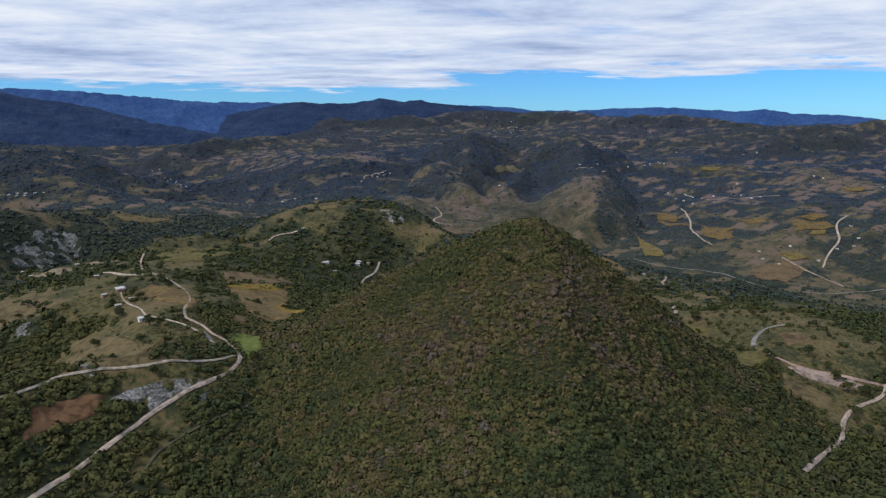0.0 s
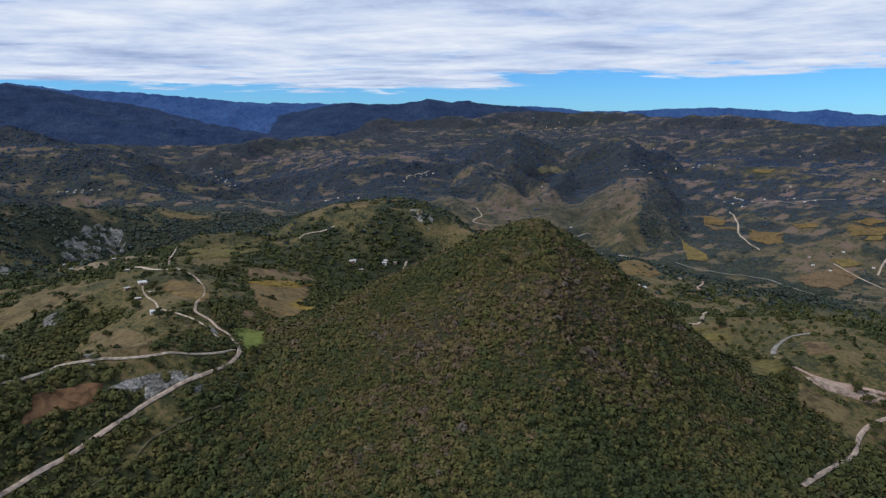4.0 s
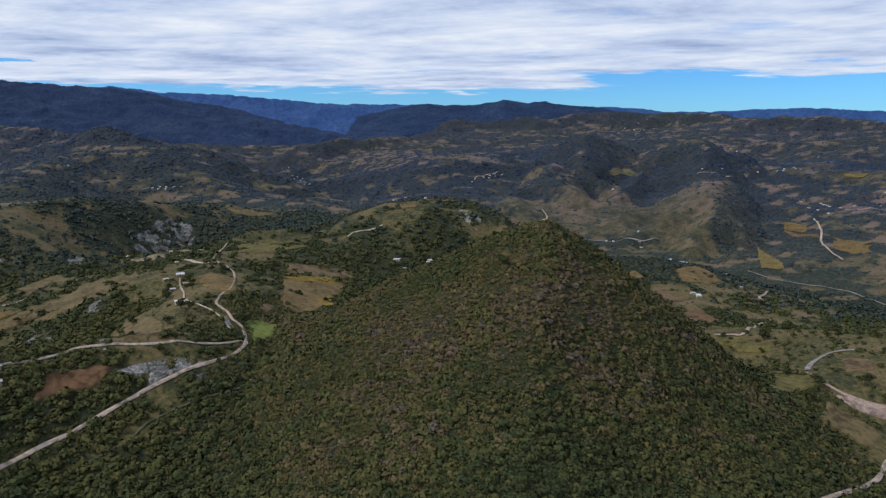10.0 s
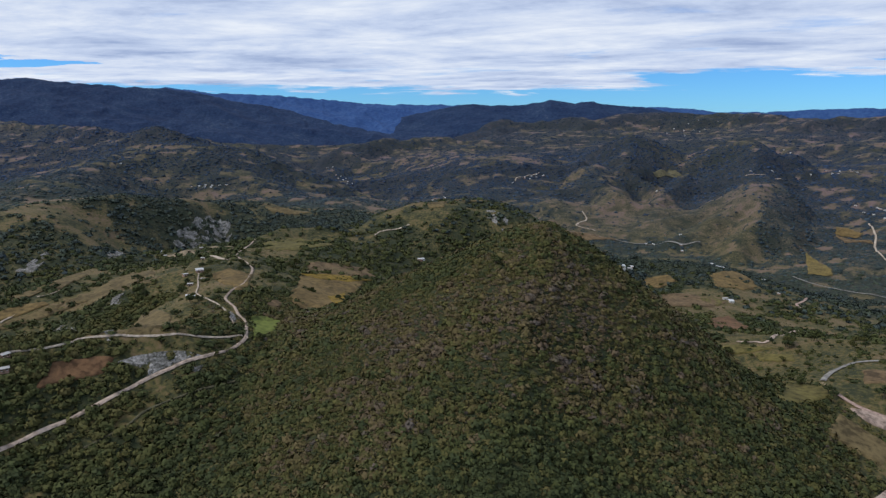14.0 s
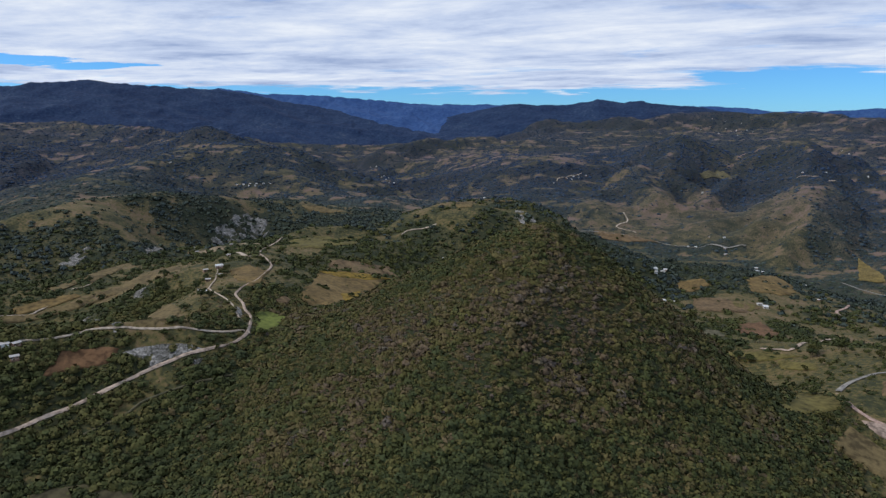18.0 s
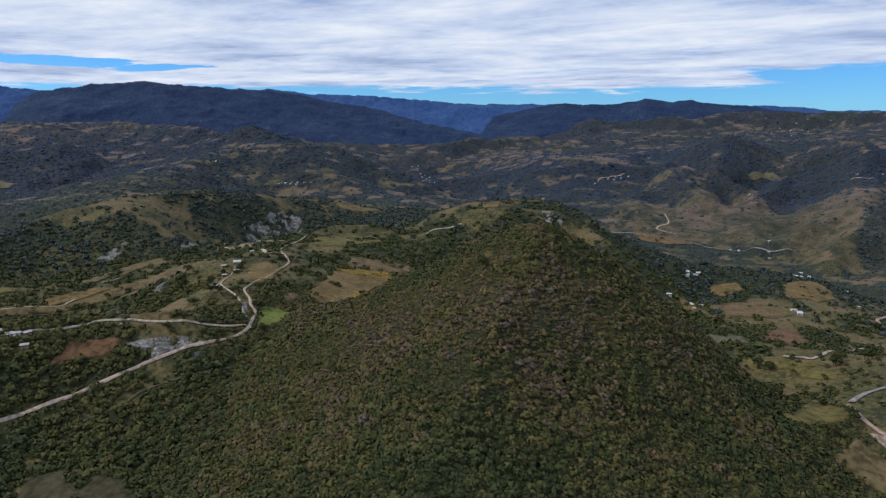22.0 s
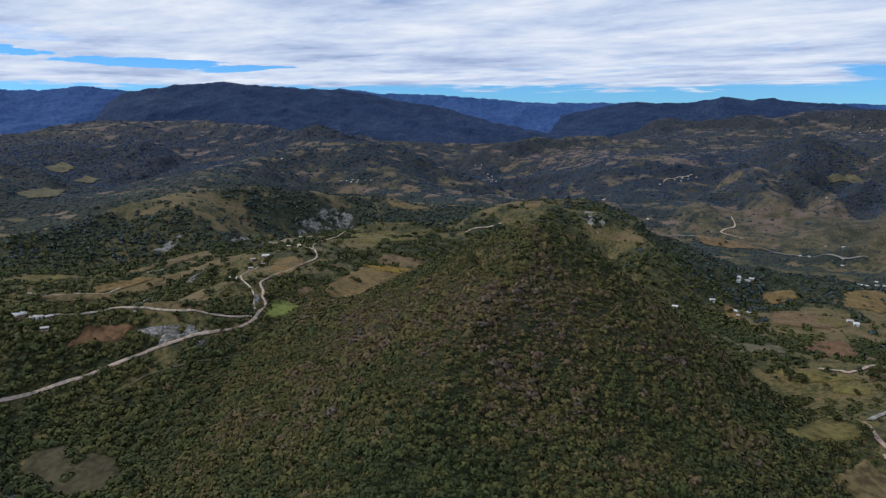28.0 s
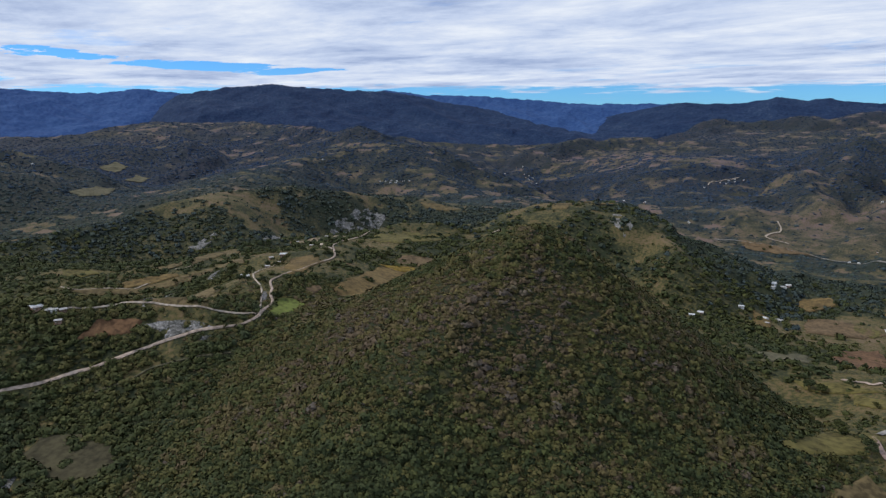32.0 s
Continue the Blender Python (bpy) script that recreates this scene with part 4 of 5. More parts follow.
def wooded(x, y):
    """How densely shrubs and trees stand, 0 to 1."""
    d = np.hypot(x - CX, y - CY)
    n = 0.8 * fbm(x, y, 190, 4, 60) + 0.55 * fbm(x, y, 45, 3, 61) + 0.35 * fbm(x, y, 14, 2, 62)
    bias = 0.05 + 0.10 * smoothstep(430, 600, d) + 1.3 * (0.66 - gullies(x, y, 3)) + 0.18 * smoothstep(1100, 2400, d) + 0.30 * smoothstep(2500, 3300, d)
    for hx, hy, size, gain in WOODS:
        bias = bias + gain * np.exp(-((x - hx) ** 2 + (y - hy) ** 2) / size**2)
    for hx, hy, wide, deep, gain in COVER:
        far = math.hypot(hx - CX, hy - CY)
        ux, uy = (hx - CX) / far, (hy - CY) / far
        along, across = (x - hx) * ux + (y - hy) * uy, (x - hx) * uy - (y - hy) * ux
        bias = bias + 1.15 * gain * np.exp(-((along / deep) ** 2 + (across / wide) ** 2))
    # slopes facing west get fewer trees, slopes facing east more
    span = 12 + 0.012 * d
    bias = bias - 0.45 * np.clip((ground_at(x + span, y) - ground_at(x - span, y)) / (2 * span), -0.35, 0.35) * smoothstep(500, 900, d) * (1 - 0.6 * smoothstep(2400, 3200, d))
    sharp = smoothstep(500, 900, d)
    wild = np.maximum(smoothstep(-0.22 + 0.12 * sharp, 0.26 - 0.14 * sharp, n + bias), 0.11 + 0.08 * sharp)
    plot, hedge, tone = tilled(x, y)
    return np.maximum(np.maximum(wild * (1 - 0.95 * plot), 0.75 * hedge), on_cone(x, y))


def ground_tone(x, y):
    """Dark scrub at 0, olive in the middle, dry grass at 1."""
    w = wooded(x, y)
    plot, hedge, tone = tilled(x, y)
    return np.clip(0.64 + 0.36 * fbm(x, y, 240, 4, 80) + 0.26 * fbm(x, y, 28, 3, 81) - (0.36 + 0.28 * smoothstep(450, 1200, np.hypot(x - CX, y - CY))) * w + plot * (0.6 * tone - 0.18), 0, 1)


def haze_share(x, y):
    """How far the ground's colour is turned blue for haze, growing with distance."""
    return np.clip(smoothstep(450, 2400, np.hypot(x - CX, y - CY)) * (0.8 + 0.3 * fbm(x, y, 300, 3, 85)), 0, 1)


# wooded ground takes more of the painted blue than open ground
ground = new("ground", mesh_from("ground", np.stack([gx, gy, gz], -1).reshape(-1, 3), grid_faces(len(radii), len(angles), True)[:, ::-1], GROUND, True, {"grass": ground_tone(gx.ravel(), gy.ravel()), "haze_tint": haze_share(gx.ravel(), gy.ravel()) * (0.45 + 0.55 * wooded(gx.ravel(), gy.ravel()))}))
tagged(ground, "hilly dry ground of grass, scrub and bare earth", "ground", kind="structure")


def mountain_range(name, profile, crest, foot, mat, label, rough):
    """A range round the horizon: profile is azimuth in degrees and height in metres."""
    p = np.array(sorted(profile))
    a = np.arange(p[0, 0], p[-1, 0], 0.06)
    ar = np.radians(a)
    top = np.interp(a, p[:, 0], p[:, 1])
    top = np.convolve(np.pad(top, 3, mode="edge"), np.ones(7) / 7, mode="valid")
    rows = []
    for s in np.linspace(0, 1, 110):
        r = foot + (crest - foot) * s
        x, y = CX - r * np.sin(ar), CY + r * np.cos(ar)
        spur = ridged(x + 90 * fbm(x, y, 400, 2, 98), y + 90 * fbm(x, y, 400, 2, 99), 480, 5, 97) - 0.66
        z = -40 + (top + 40) * (0.45 * s + 0.55 * s**1.5) + 300 * spur * s * (1.05 - s) + 45 * (ridged(ar * crest + 60 * fbm(x, y, 160, 3, 94), r * 0.4, 210, 4, 95) - 0.66) * s * (1.1 - s) + rough * fbm(x, y, 55, 4, 90) * s + 3 * np.abs(fbm(x, y, 14, 2, 91))
        rows.append(np.stack([x, y, z], -1))
    r = crest + 40
    rows.append(np.stack([CX - r * np.sin(ar), CY + r * np.cos(ar), top - 60], -1))
    ob = new(name, mesh_from(name, np.array(rows).reshape(-1, 3), grid_faces(len(rows), len(a))[:, ::-1], mat, True))
    return tagged(ob, label, "mountains", kind="structure")


# aerial haze is painted into the colours of all four ranges
mountain_range("backdrop_far_range", RANGE_LEFT + RANGE_MIDDLE, 4790, 3700, RANGE_FAR, "distant mountain range on the horizon, haze painted in blue", 10)
mountain_range("backdrop_right_range", RANGE_RIGHT, 4790, 4300, RANGE_FAR, "low distant mountain range, its haze put into the blue", 7)
mountain_range("backdrop_table_mountain", RANGE_TABLE, 4560, 3150, RANGE_NEAR, "dark forested flat-topped mountain, tinted navy for haze", 9)
mountain_range("backdrop_peaks", RANGE_PEAKS, 4600, 3600, RANGE_NEAR, "dark forested mountain peaks, tinted navy for haze", 8)


def drape(x, y):
    return ground_at(x, y) + 0.42 + 0.0011 * np.hypot(x - CX, y - CY)


LOOKS = {"greyplot": "overgrown grassy dirt", "dirt": "rutted brown dirt", "pale": "pale dusty dirt", "grey": "grey gravel", "pink": "pinkish bare earth"}
for name, (width, kind, points) in ROADS.items():
    way = WAYS[name]
    side = np.gradient(way, axis=0)
    side = np.stack([side[:, 1], -side[:, 0]], -1) / np.linalg.norm(side, axis=1)[:, None]
    along = np.arange(len(way)) * 1.0
    rows = []
    for u in (-1, -0.55, 0, 0.55, 1):
        wide = width * 0.5 * (1 + 0.34 * fbm(along + 50 * u, along * 0, 7, 4, 40))
        q = way + side * (u * wide)[:, None]
        rows.append(np.stack([q[:, 0], q[:, 1], drape(q[:, 0], q[:, 1]) - 0.3 * (abs(u) > 0.9)], -1))
    v = np.stack(rows, 1).reshape(-1, 3)
    ob = new("dirt_road" if kind != "grey" else "road", mesh_from("road", v, grid_faces(len(way), 5)[:, ::-1], SURFACES[kind], True))
    tagged(ob, LOOKS[kind] + " road winding over the hills", "road", kind="structure")

CROPS = {"straw": "pale yellow flowering", "bank": "washed-out pinkish earth", "gold": "yellow flowering marigold", "ochre": "ripe orange-brown maize", "brown": "brown stubble", "rust": "reddish ploughed earth", "green": "bright green young crop", "olive": "olive-green grazed pasture", "sand": "dry sandy river bed", "dull": "rough dull-green grass", "tan": "dry tan stubble", "greyplot": "grey-green fallow"}
for name, (crop, outline) in FIELDS.items():
    o = np.array(outline, float)
    mid = o.mean(0)
    o = o[np.argsort(np.arctan2(*(o - mid).T[::-1]))]
    ring = np.vstack([a + (b - a) * np.linspace(0, 1, 8, endpoint=False)[:, None] for a, b in zip(o, np.roll(o, -1, 0))])
    ring = ring + (ring - mid) * 0.20 * fbm(ring[:, 0], ring[:, 1], 9, 4, 44)[:, None]
    rows = []
    for s in np.linspace(0.02, 1, 12):
        q = mid + (ring - mid) * s
        rows.append(np.stack([q[:, 0], q[:, 1], drape(q[:, 0], q[:, 1]) + (0.5 if crop == "gold" else 0) - (0.7 if s == 1 else 0)], -1))
    ob = new("field", mesh_from("field", np.array(rows).reshape(-1, 3), grid_faces(12, len(ring), True), SURFACES[crop], True))
    tagged(ob, CROPS[crop] + " field among scrub", "field", kind="structure")


# ---- bare rock ----
def ring_of(outline, steps, wobble, seed):
    o = np.array(outline, float)
    mid = o.mean(0)
    o = o[np.argsort(np.arctan2(*(o - mid).T[::-1]))]
    ring = np.vstack([a + (b - a) * np.linspace(0, 1, steps, endpoint=False)[:, None] for a, b in zip(o, np.roll(o, -1, 0))])
    return mid, ring + (ring - mid) * wobble * fbm(ring[:, 0], ring[:, 1], max(7, 0.3 * np.ptp(o[:, 0])), 4, seed)[:, None]


for name, (relief, outline) in ROCKS.items():
    mid, ring = ring_of(outline, 14, 0.22, 46)
    rows = []
    for s in np.linspace(0.02, 1, 34):
        q = mid + (ring - mid) * s
        rise = relief * (ridged(q[:, 0], q[:, 1], 4 + 2 * relief, 4, 48) - 0.66) * 1.6 - (0.4 + 0.5 * relief) * max(0, (s - 0.85) / 0.15) - (0.8 + relief) * smoothstep(0.04, 0.22, fbm(q[:, 0], q[:, 1], 5 + 1.3 * relief, 3, 49) - (0.16 if relief < 0.6 else 0))
        rows.append(np.stack([q[:, 0], q[:, 1], ground_at(q[:, 0], q[:, 1]) + 0.3 + 0.25 * relief + rise], -1))
    ob = new("rock_outcrop", mesh_from("rock_outcrop", np.array(rows).reshape(-1, 3), grid_faces(34, len(ring), True), ROCK, False))
    tagged(ob, "bare grey weathered rock breaking through the slope", "rock", kind="structure")


# ---- houses ----
def part(name, bm, mat, parent, label=""):
    me = bpy.data.meshes.new(name)
    bm.to_mesh(me)
    bm.free()
    me.materials.append(mat)
    ob = new(name, me)
    ob.parent = parent
    if label:
        ob["label"] = label
    return ob


def block(bm, x0, y0, z0, x1, y1, z1):
    v = [bm.verts.new((x, y, z)) for z in (z0, z1) for x, y in ((x0, y0), (x1, y0), (x1, y1), (x0, y1))]
    for f in ((3, 2, 1, 0), (4, 5, 6, 7), (0, 1, 5, 4), (1, 2, 6, 5), (2, 3, 7, 6), (3, 0, 4, 7)):
        bm.faces.new([v[k] for k in f])


def wall_mesh(long, deep, tall, gable):
    """Four walls 0.2 m thick on a footing, with gable ends up to the roof."""
    bm = bmesh.new()
    a, b = long / 2, deep / 2
    block(bm, -a, -b, -2.5, a, -b + 0.2, tall)
    block(bm, -a, b - 0.2, -2.5, a, b, tall)
    for x in (-a, a - 0.2):
        block(bm, x, -b + 0.2, -2.5, x + 0.2, b - 0.2, tall)
        if gable:
            v = [bm.verts.new(p) for p in ((x, -b, tall), (x, b, tall), (x, 0, tall + gable), (x + 0.2, -b, tall), (x + 0.2, b, tall), (x + 0.2, 0, tall + gable))]
            for f in ((0, 2, 1), (3, 4, 5), (0, 3, 5, 2), (2, 5, 4, 1)):
                bm.faces.new([v[k] for k in f])
    return bm


def roof_mesh(long, deep, tall, gable, lean=0.0):
    """Two slopes of sheet or tile with eaves, or one slab; sheets are ribbed."""
    bm = bmesh.new()
    a, b = long / 2 + 0.4, deep / 2 + 0.45
    ribs = 14
    sides = ((-b, 0.0), (0.0, b)) if gable else ((-b, b),)
    for y0, y1 in sides:
        z0, z1 = (tall - 0.12 + (gable if y == 0 else 0) + (lean * y / b if not gable else 0) for y in (y0, y1))
        top, low = [], []
        for k in range(ribs + 1):
            x = -a + 2 * a * k / ribs
            up = 0.10 + 0.05 * (k % 2)
            top.append((bm.verts.new((x, y0, z0 + up)), bm.verts.new((x, y1, z1 + up))))
            low.append((bm.verts.new((x, y0, z0)), bm.verts.new((x, y1, z1))))
        for k in range(ribs):
            bm.faces.new((top[k][0], top[k + 1][0], top[k + 1][1], top[k][1]))
            bm.faces.new((low[k][1], low[k + 1][1], low[k + 1][0], low[k][0]))
            bm.faces.new((low[k][0], low[k + 1][0], top[k + 1][0], top[k][0]))
            bm.faces.new((top[k][1], top[k + 1][1], low[k + 1][1], low[k][1]))
        for k in (0, ribs):
            bm.faces.new((low[k][0], top[k][0], top[k][1], low[k][1]))
    return bm


def opening(x, y, z, wide, high, out):
    bm = bmesh.new()
    block(bm, x - wide / 2, min(y, y + out), z, x + wide / 2, max(y, y + out), z + high)
    return bm


def house(label, long, deep, tall, gable, wall_mat, roof_mat, lean, roof_label):
    root = new("house")
    tagged(root, label, "house", "hillside houses")
    part("wall", wall_mesh(long, deep, tall, gable), wall_mat, root)
    part("roof", roof_mesh(long, deep, tall, gable, lean), roof_mat, root, roof_label)
    part("door", opening(-long * 0.12, -deep / 2, 0, 0.8, 1.85, -0.05), WOOD, root, "weathered wooden door")
    for x, y, s in ((long * 0.26, -deep / 2, -1), (-long * 0.36, -deep / 2, -1), (0.0, deep / 2, 1)):
        window = part("window", opening(x, y, 1.0, 0.7, 0.6, 0.04 * s), DARK, root, "small dark window")
        part("sill", opening(x, y, 0.92, 0.9, 0.08, 0.12 * s), WALL_PAINT, window)
    return root


HOUSE_KINDS = [
    house("small white-walled house with a pale sheet-metal roof", 4.8, 3.6, 2.1, 0.6, WALL_PAINT, ROOF_SHEET, 0.0, "shiny pale corrugated sheet roof"),
    house("bare brick house with a bright sloping sheet roof", 5.0, 3.8, 2.2, 0.0, WALL_BRICK, ROOF_SHEET, 0.35, "bright corrugated sheet roof"),
    house("long low pale shed with a flat grey roof", 5.8, 3.2, 2.1, 0.0, WALL_PAINT, ROOF_GREY, 0.12, "weathered grey flat roof"),
    house("tiny adobe hut with a weathered grey roof", 3.2, 2.6, 2.0, 0.5, WALL_BRICK, ROOF_GREY, 0.0, "weathered grey sheet roof"),
]
used = set()
for group in (HOUSES_NEAR, HOUSES_VALLEY, HOUSES_FAR, HOUSES_VILLAGE):
    for hx, hy, kind in group:
        far = math.hypot(hx - CX, hy - CY)
        face = math.degrees(math.atan2(CX - hx, hy - CY)) + random.uniform(-35, 35)
        gx0, gy0 = np.array([hx - 2.0, hx + 2.0, hx, hx]), np.array([hy, hy, hy - 2.0, hy + 2.0])
        spot = pose(hx, hy, max(float(ground_at(gx0, gy0).min()) + 0.15, float(ground_at(gx0, gy0).mean()) - 0.3), 0, 0, face)
        if kind in used:
            copy_thing(HOUSE_KINDS[kind], spot)
        else:
            HOUSE_KINDS[kind].matrix_basis = spot
            used.add(kind)

# ---- woods and shrubs ----
rng = np.random.default_rng(4)


def crown_pattern(n, seed, flatness=0.75, leaf=0.42, stem=True):
    """One crown of radius 1 standing on z 0: n leaf clumps round a dark heart."""
    r = np.random.default_rng(seed)
    d = r.normal(size=(n, 3))
    d[:, 2] = np.abs(d[:, 2]) * 0.9 - 0.2
    d /= np.linalg.norm(d, axis=1)[:, None]
    bulge = 0.74 + 0.28 * np.sin(d[:, 0] * 4 + seed) * np.cos(d[:, 1] * 3 + seed * 2) + r.uniform(-0.12, 0.16, n)
    mid = d * bulge[:, None] * (1, 1, flatness)
    mid[:, 2] += 0.62
    side = np.cross(d, r.normal(size=(n, 3)))
    side /= np.linalg.norm(side, axis=1)[:, None]
    over = np.cross(d, side) + d * r.uniform(-0.45, 0.45, (n, 1))
    size = leaf * r.uniform(0.6, 1.25, (n, 1))
    v = np.stack([mid - side * size * 0.8 - over * size * 0.5, mid + side * size * 0.8 - over * size * 0.4, mid + over * size * 0.9], 1).reshape(-1, 3)
    f = np.arange(3 * n).reshape(-1, 3)
    bend = d * (0.8, 0.8, 0.8 / flatness) + r.normal(0, 0.26, (n, 3)) + (0, 0, 0.45)
    facing = np.einsum('ij,ij->i', np.cross(v[1::3] - v[::3], v[2::3] - v[::3]), d) < 0
    f[facing] = f[facing][:, ::-1]
    # the heart
    k = 5
    a = np.arange(k) * 2 * np.pi / k
    low = np.stack([0.72 * np.cos(a), 0.72 * np.sin(a), np.full(k, 0.35)], -1) * r.uniform(0.8, 1.15, (k, 1))
    heart = np.vstack([low, [[0.1, -0.1, 1.25]]]) * (1, 1, flatness + 0.2)
    hf = [(i, (i + 1) % k, k) for i in range(k)]
    verts, faces = np.vstack([v, heart]), np.vstack([f, np.array(hf) + len(v)])
    normals = np.vstack([np.repeat(bend, 3, 0), heart - (0, 0, 0.5)])
    if stem:
        foot = np.array([[0.06, 0, -0.35], [-0.03, 0.05, -0.35], [-0.03, -0.05, -0.35], [0, 0, 0.6]])
        faces = np.vstack([faces, np.array([(0, 1, 3), (1, 2, 3), (2, 0, 3)]) + len(verts)])
        verts = np.vstack([verts, foot])
        normals = np.vstack([normals, foot * (1, 1, 0) + (0, 0, 0.01)])
    return verts, faces, normals / np.linalg.norm(normals, axis=1)[:, None]


def scatter(name, x, y, size, tint, patterns, mat, label, sink=0.2):
    """All shrubs of a stretch of woodland as one mesh."""
    z = ground_at(x, y)
    pick = rng.integers(0, len(patterns), len(x))
    turn = rng.uniform(0, 2 * np.pi, len(x))
    tall = rng.uniform(0.6, 1.0, len(x))
    allv, allf, allt, alln, at = [], [], [], [], 0
    for k, (pv, pf, pn) in enumerate(patterns):
        s = np.flatnonzero(pick == k)
        c, sn = np.cos(turn[s])[:, None], np.sin(turn[s])[:, None]
        r = size[s][:, None]
        v = np.stack([(pv[:, 0] * c - pv[:, 1] * sn) * r + x[s][:, None], (pv[:, 0] * sn + pv[:, 1] * c) * r + y[s][:, None], (pv[:, 2] - sink) * r * tall[s][:, None] + z[s][:, None]], -1)
        f = pf[None] + (np.arange(len(s)) * len(pv))[:, None, None] + at
        allv.append(v.reshape(-1, 3)), allf.append(f.reshape(-1, 3)), allt.append(np.repeat(tint[s], len(pv)))
        alln.append(np.stack([pn[:, 0] * c - pn[:, 1] * sn, pn[:, 0] * sn + pn[:, 1] * c, pn[:, 2] + 0 * c], -1).reshape(-1, 3))
        at += len(s) * len(pv)
    me = mesh_from(name, np.vstack(allv), np.vstack(allf), mat, True, {"tint": np.concatenate(allt)})
    # each clump is shaded as part of its round crown
    me.normals_split_custom_set_from_vertices(np.vstack(alln).astype(np.float32))
    ob = new(name, me)
    return tagged(ob, label, "woods", kind="stuff")


def sow(n, inner, outer, low, high):
    """n places at random between two distances, closer together near the camera's side."""
    u = rng.uniform(0, 1, n)
    r = np.sqrt(inner**2 + u * (outer**2 - inner**2))
    a = np.radians(rng.uniform(low, high, n))
    return CX - r * np.sin(a), CY + r * np.cos(a)


HILL_CROWNS = [crown_pattern(26, k, 0.75, 0.33, False) for k in range(9)]
NEAR_CROWNS = [crown_pattern(30, 40 + k, 0.75, 0.36) for k in range(8)]
SLOPE_CROWNS = [crown_pattern(18, 60 + k, 0.68, 0.46) for k in range(6)]
MIDDLE_CROWNS = [crown_pattern(9, 20 + k, 0.66, 0.66) for k in range(5)]
FAR_CROWNS = [(np.array([[1, 0, 0.0], [-0.5, 0.87, 0.0], [-0.5, -0.87, 0.0], [0.5, 0.6, 0.6], [-0.8, 0.1, 0.7], [0.4, -0.6, 0.65], [0, 0, 1.0]]) * (1, 1, 0.8), np.array([(0, 1, 3), (1, 4, 3), (1, 2, 4), (2, 5, 4), (2, 0, 5), (0, 3, 5), (3, 4, 6), (4, 5, 6), (5, 3, 6)]))]
FAR_CROWNS = [(v, f, (v - (0, 0, 0.2)) / np.linalg.norm(v - (0, 0, 0.2), axis=1)[:, None]) for v, f in FAR_CROWNS]


def shrub_tint(x, y):
    dry = fbm(x, y, 55, 3, 70)
    return np.clip(0.42 + 0.40 * dry + rng.normal(0, 0.14, x.shape), 0, 0.96)


# the hill in front and the woods round its foot
x, y = sow(60000, 170, 480, -44, 76)
keep = (rng.uniform(0, 1, len(x)) < wooded(x, y) ** 1.5) & ~kept_clear(x, y) & (rng.uniform(0, 1, len(x)) >= on_cone(x, y, 34))
x, y = x[keep], y[keep]
scatter("valley_scrub", x, y, np.clip(np.exp(rng.normal(0.48, 0.48, len(x))), 0.5, 3.6), shrub_tint(x, y) * 0.52, NEAR_CROWNS, LEAVES, "mixed green trees and bushes round the foot of the hill")
x, y = sow(92000, 150, 480, -25, 42)
keep = (rng.uniform(0, 1, len(x)) < on_cone(x, y, 34)) & (rng.uniform(0, 1, len(x)) < 1 - 0.7 * smoothstep(25, 50, y - 342)) & ~kept_clear(x, y)
x, y = x[keep], y[keep]
scatter("hillside_scrub", x, y, np.clip(np.exp(rng.normal(0.10, 0.46, len(x)) + 0.45 * fbm(x, y, 24, 3, 73) + 0.22 * smoothstep(115, 65, ground_at(x, y))), 0.45, 3.4), np.clip(shrub_tint(x, y) - 0.08 + rng.normal(0, 0.13, len(x)) + 0.26 * fbm(x, y, 90, 3, 72) + 0.22 * fbm(x, y, 12, 2, 74) + 0.09 * smoothstep(70, -20, x) * smoothstep(-60, -10, x) - (0.10 + 0.10 * smoothstep(60, 130, x)) * smoothstep(110, 62, ground_at(x, y)), 0.10, 0.96), HILL_CROWNS, LEAVES, "dense mixed green, olive and leafless grey scrub on the hillside", 0.45)

# low tufts and herbs in the open ground
x, y = sow(90000, 200, 760, -44, 76)
keep = (rng.uniform(0, 1, len(x)) < 0.55 - 0.5 * wooded(x, y)) & ~kept_clear(x, y)
x, y = x[keep], y[keep]
scatter("grass_tufts", x, y, rng.uniform(0.35, 1.0, len(x)), np.clip(0.5 + 0.5 * fbm(x, y, 40, 3, 75) + rng.normal(0, 0.2, len(x)), 0, 1), FAR_CROWNS, TUFTS, "tufts of dry yellow grass and low herbs on open slopes", 0.3)

# the outer belt takes the leaves with haze painted in
for n, inner, outer, crowns, leaf in ((44000, 480, 1000, SLOPE_CROWNS, LEAVES), (52000, 650, 1250, MIDDLE_CROWNS, HAZE_LEAVES)):
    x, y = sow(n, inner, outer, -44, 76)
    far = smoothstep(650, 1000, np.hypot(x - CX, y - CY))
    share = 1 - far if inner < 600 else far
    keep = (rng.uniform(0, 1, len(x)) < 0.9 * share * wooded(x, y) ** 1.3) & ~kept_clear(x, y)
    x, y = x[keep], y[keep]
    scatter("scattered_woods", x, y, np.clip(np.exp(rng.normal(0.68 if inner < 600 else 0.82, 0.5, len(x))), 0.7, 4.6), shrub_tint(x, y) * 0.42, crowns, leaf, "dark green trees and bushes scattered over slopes")

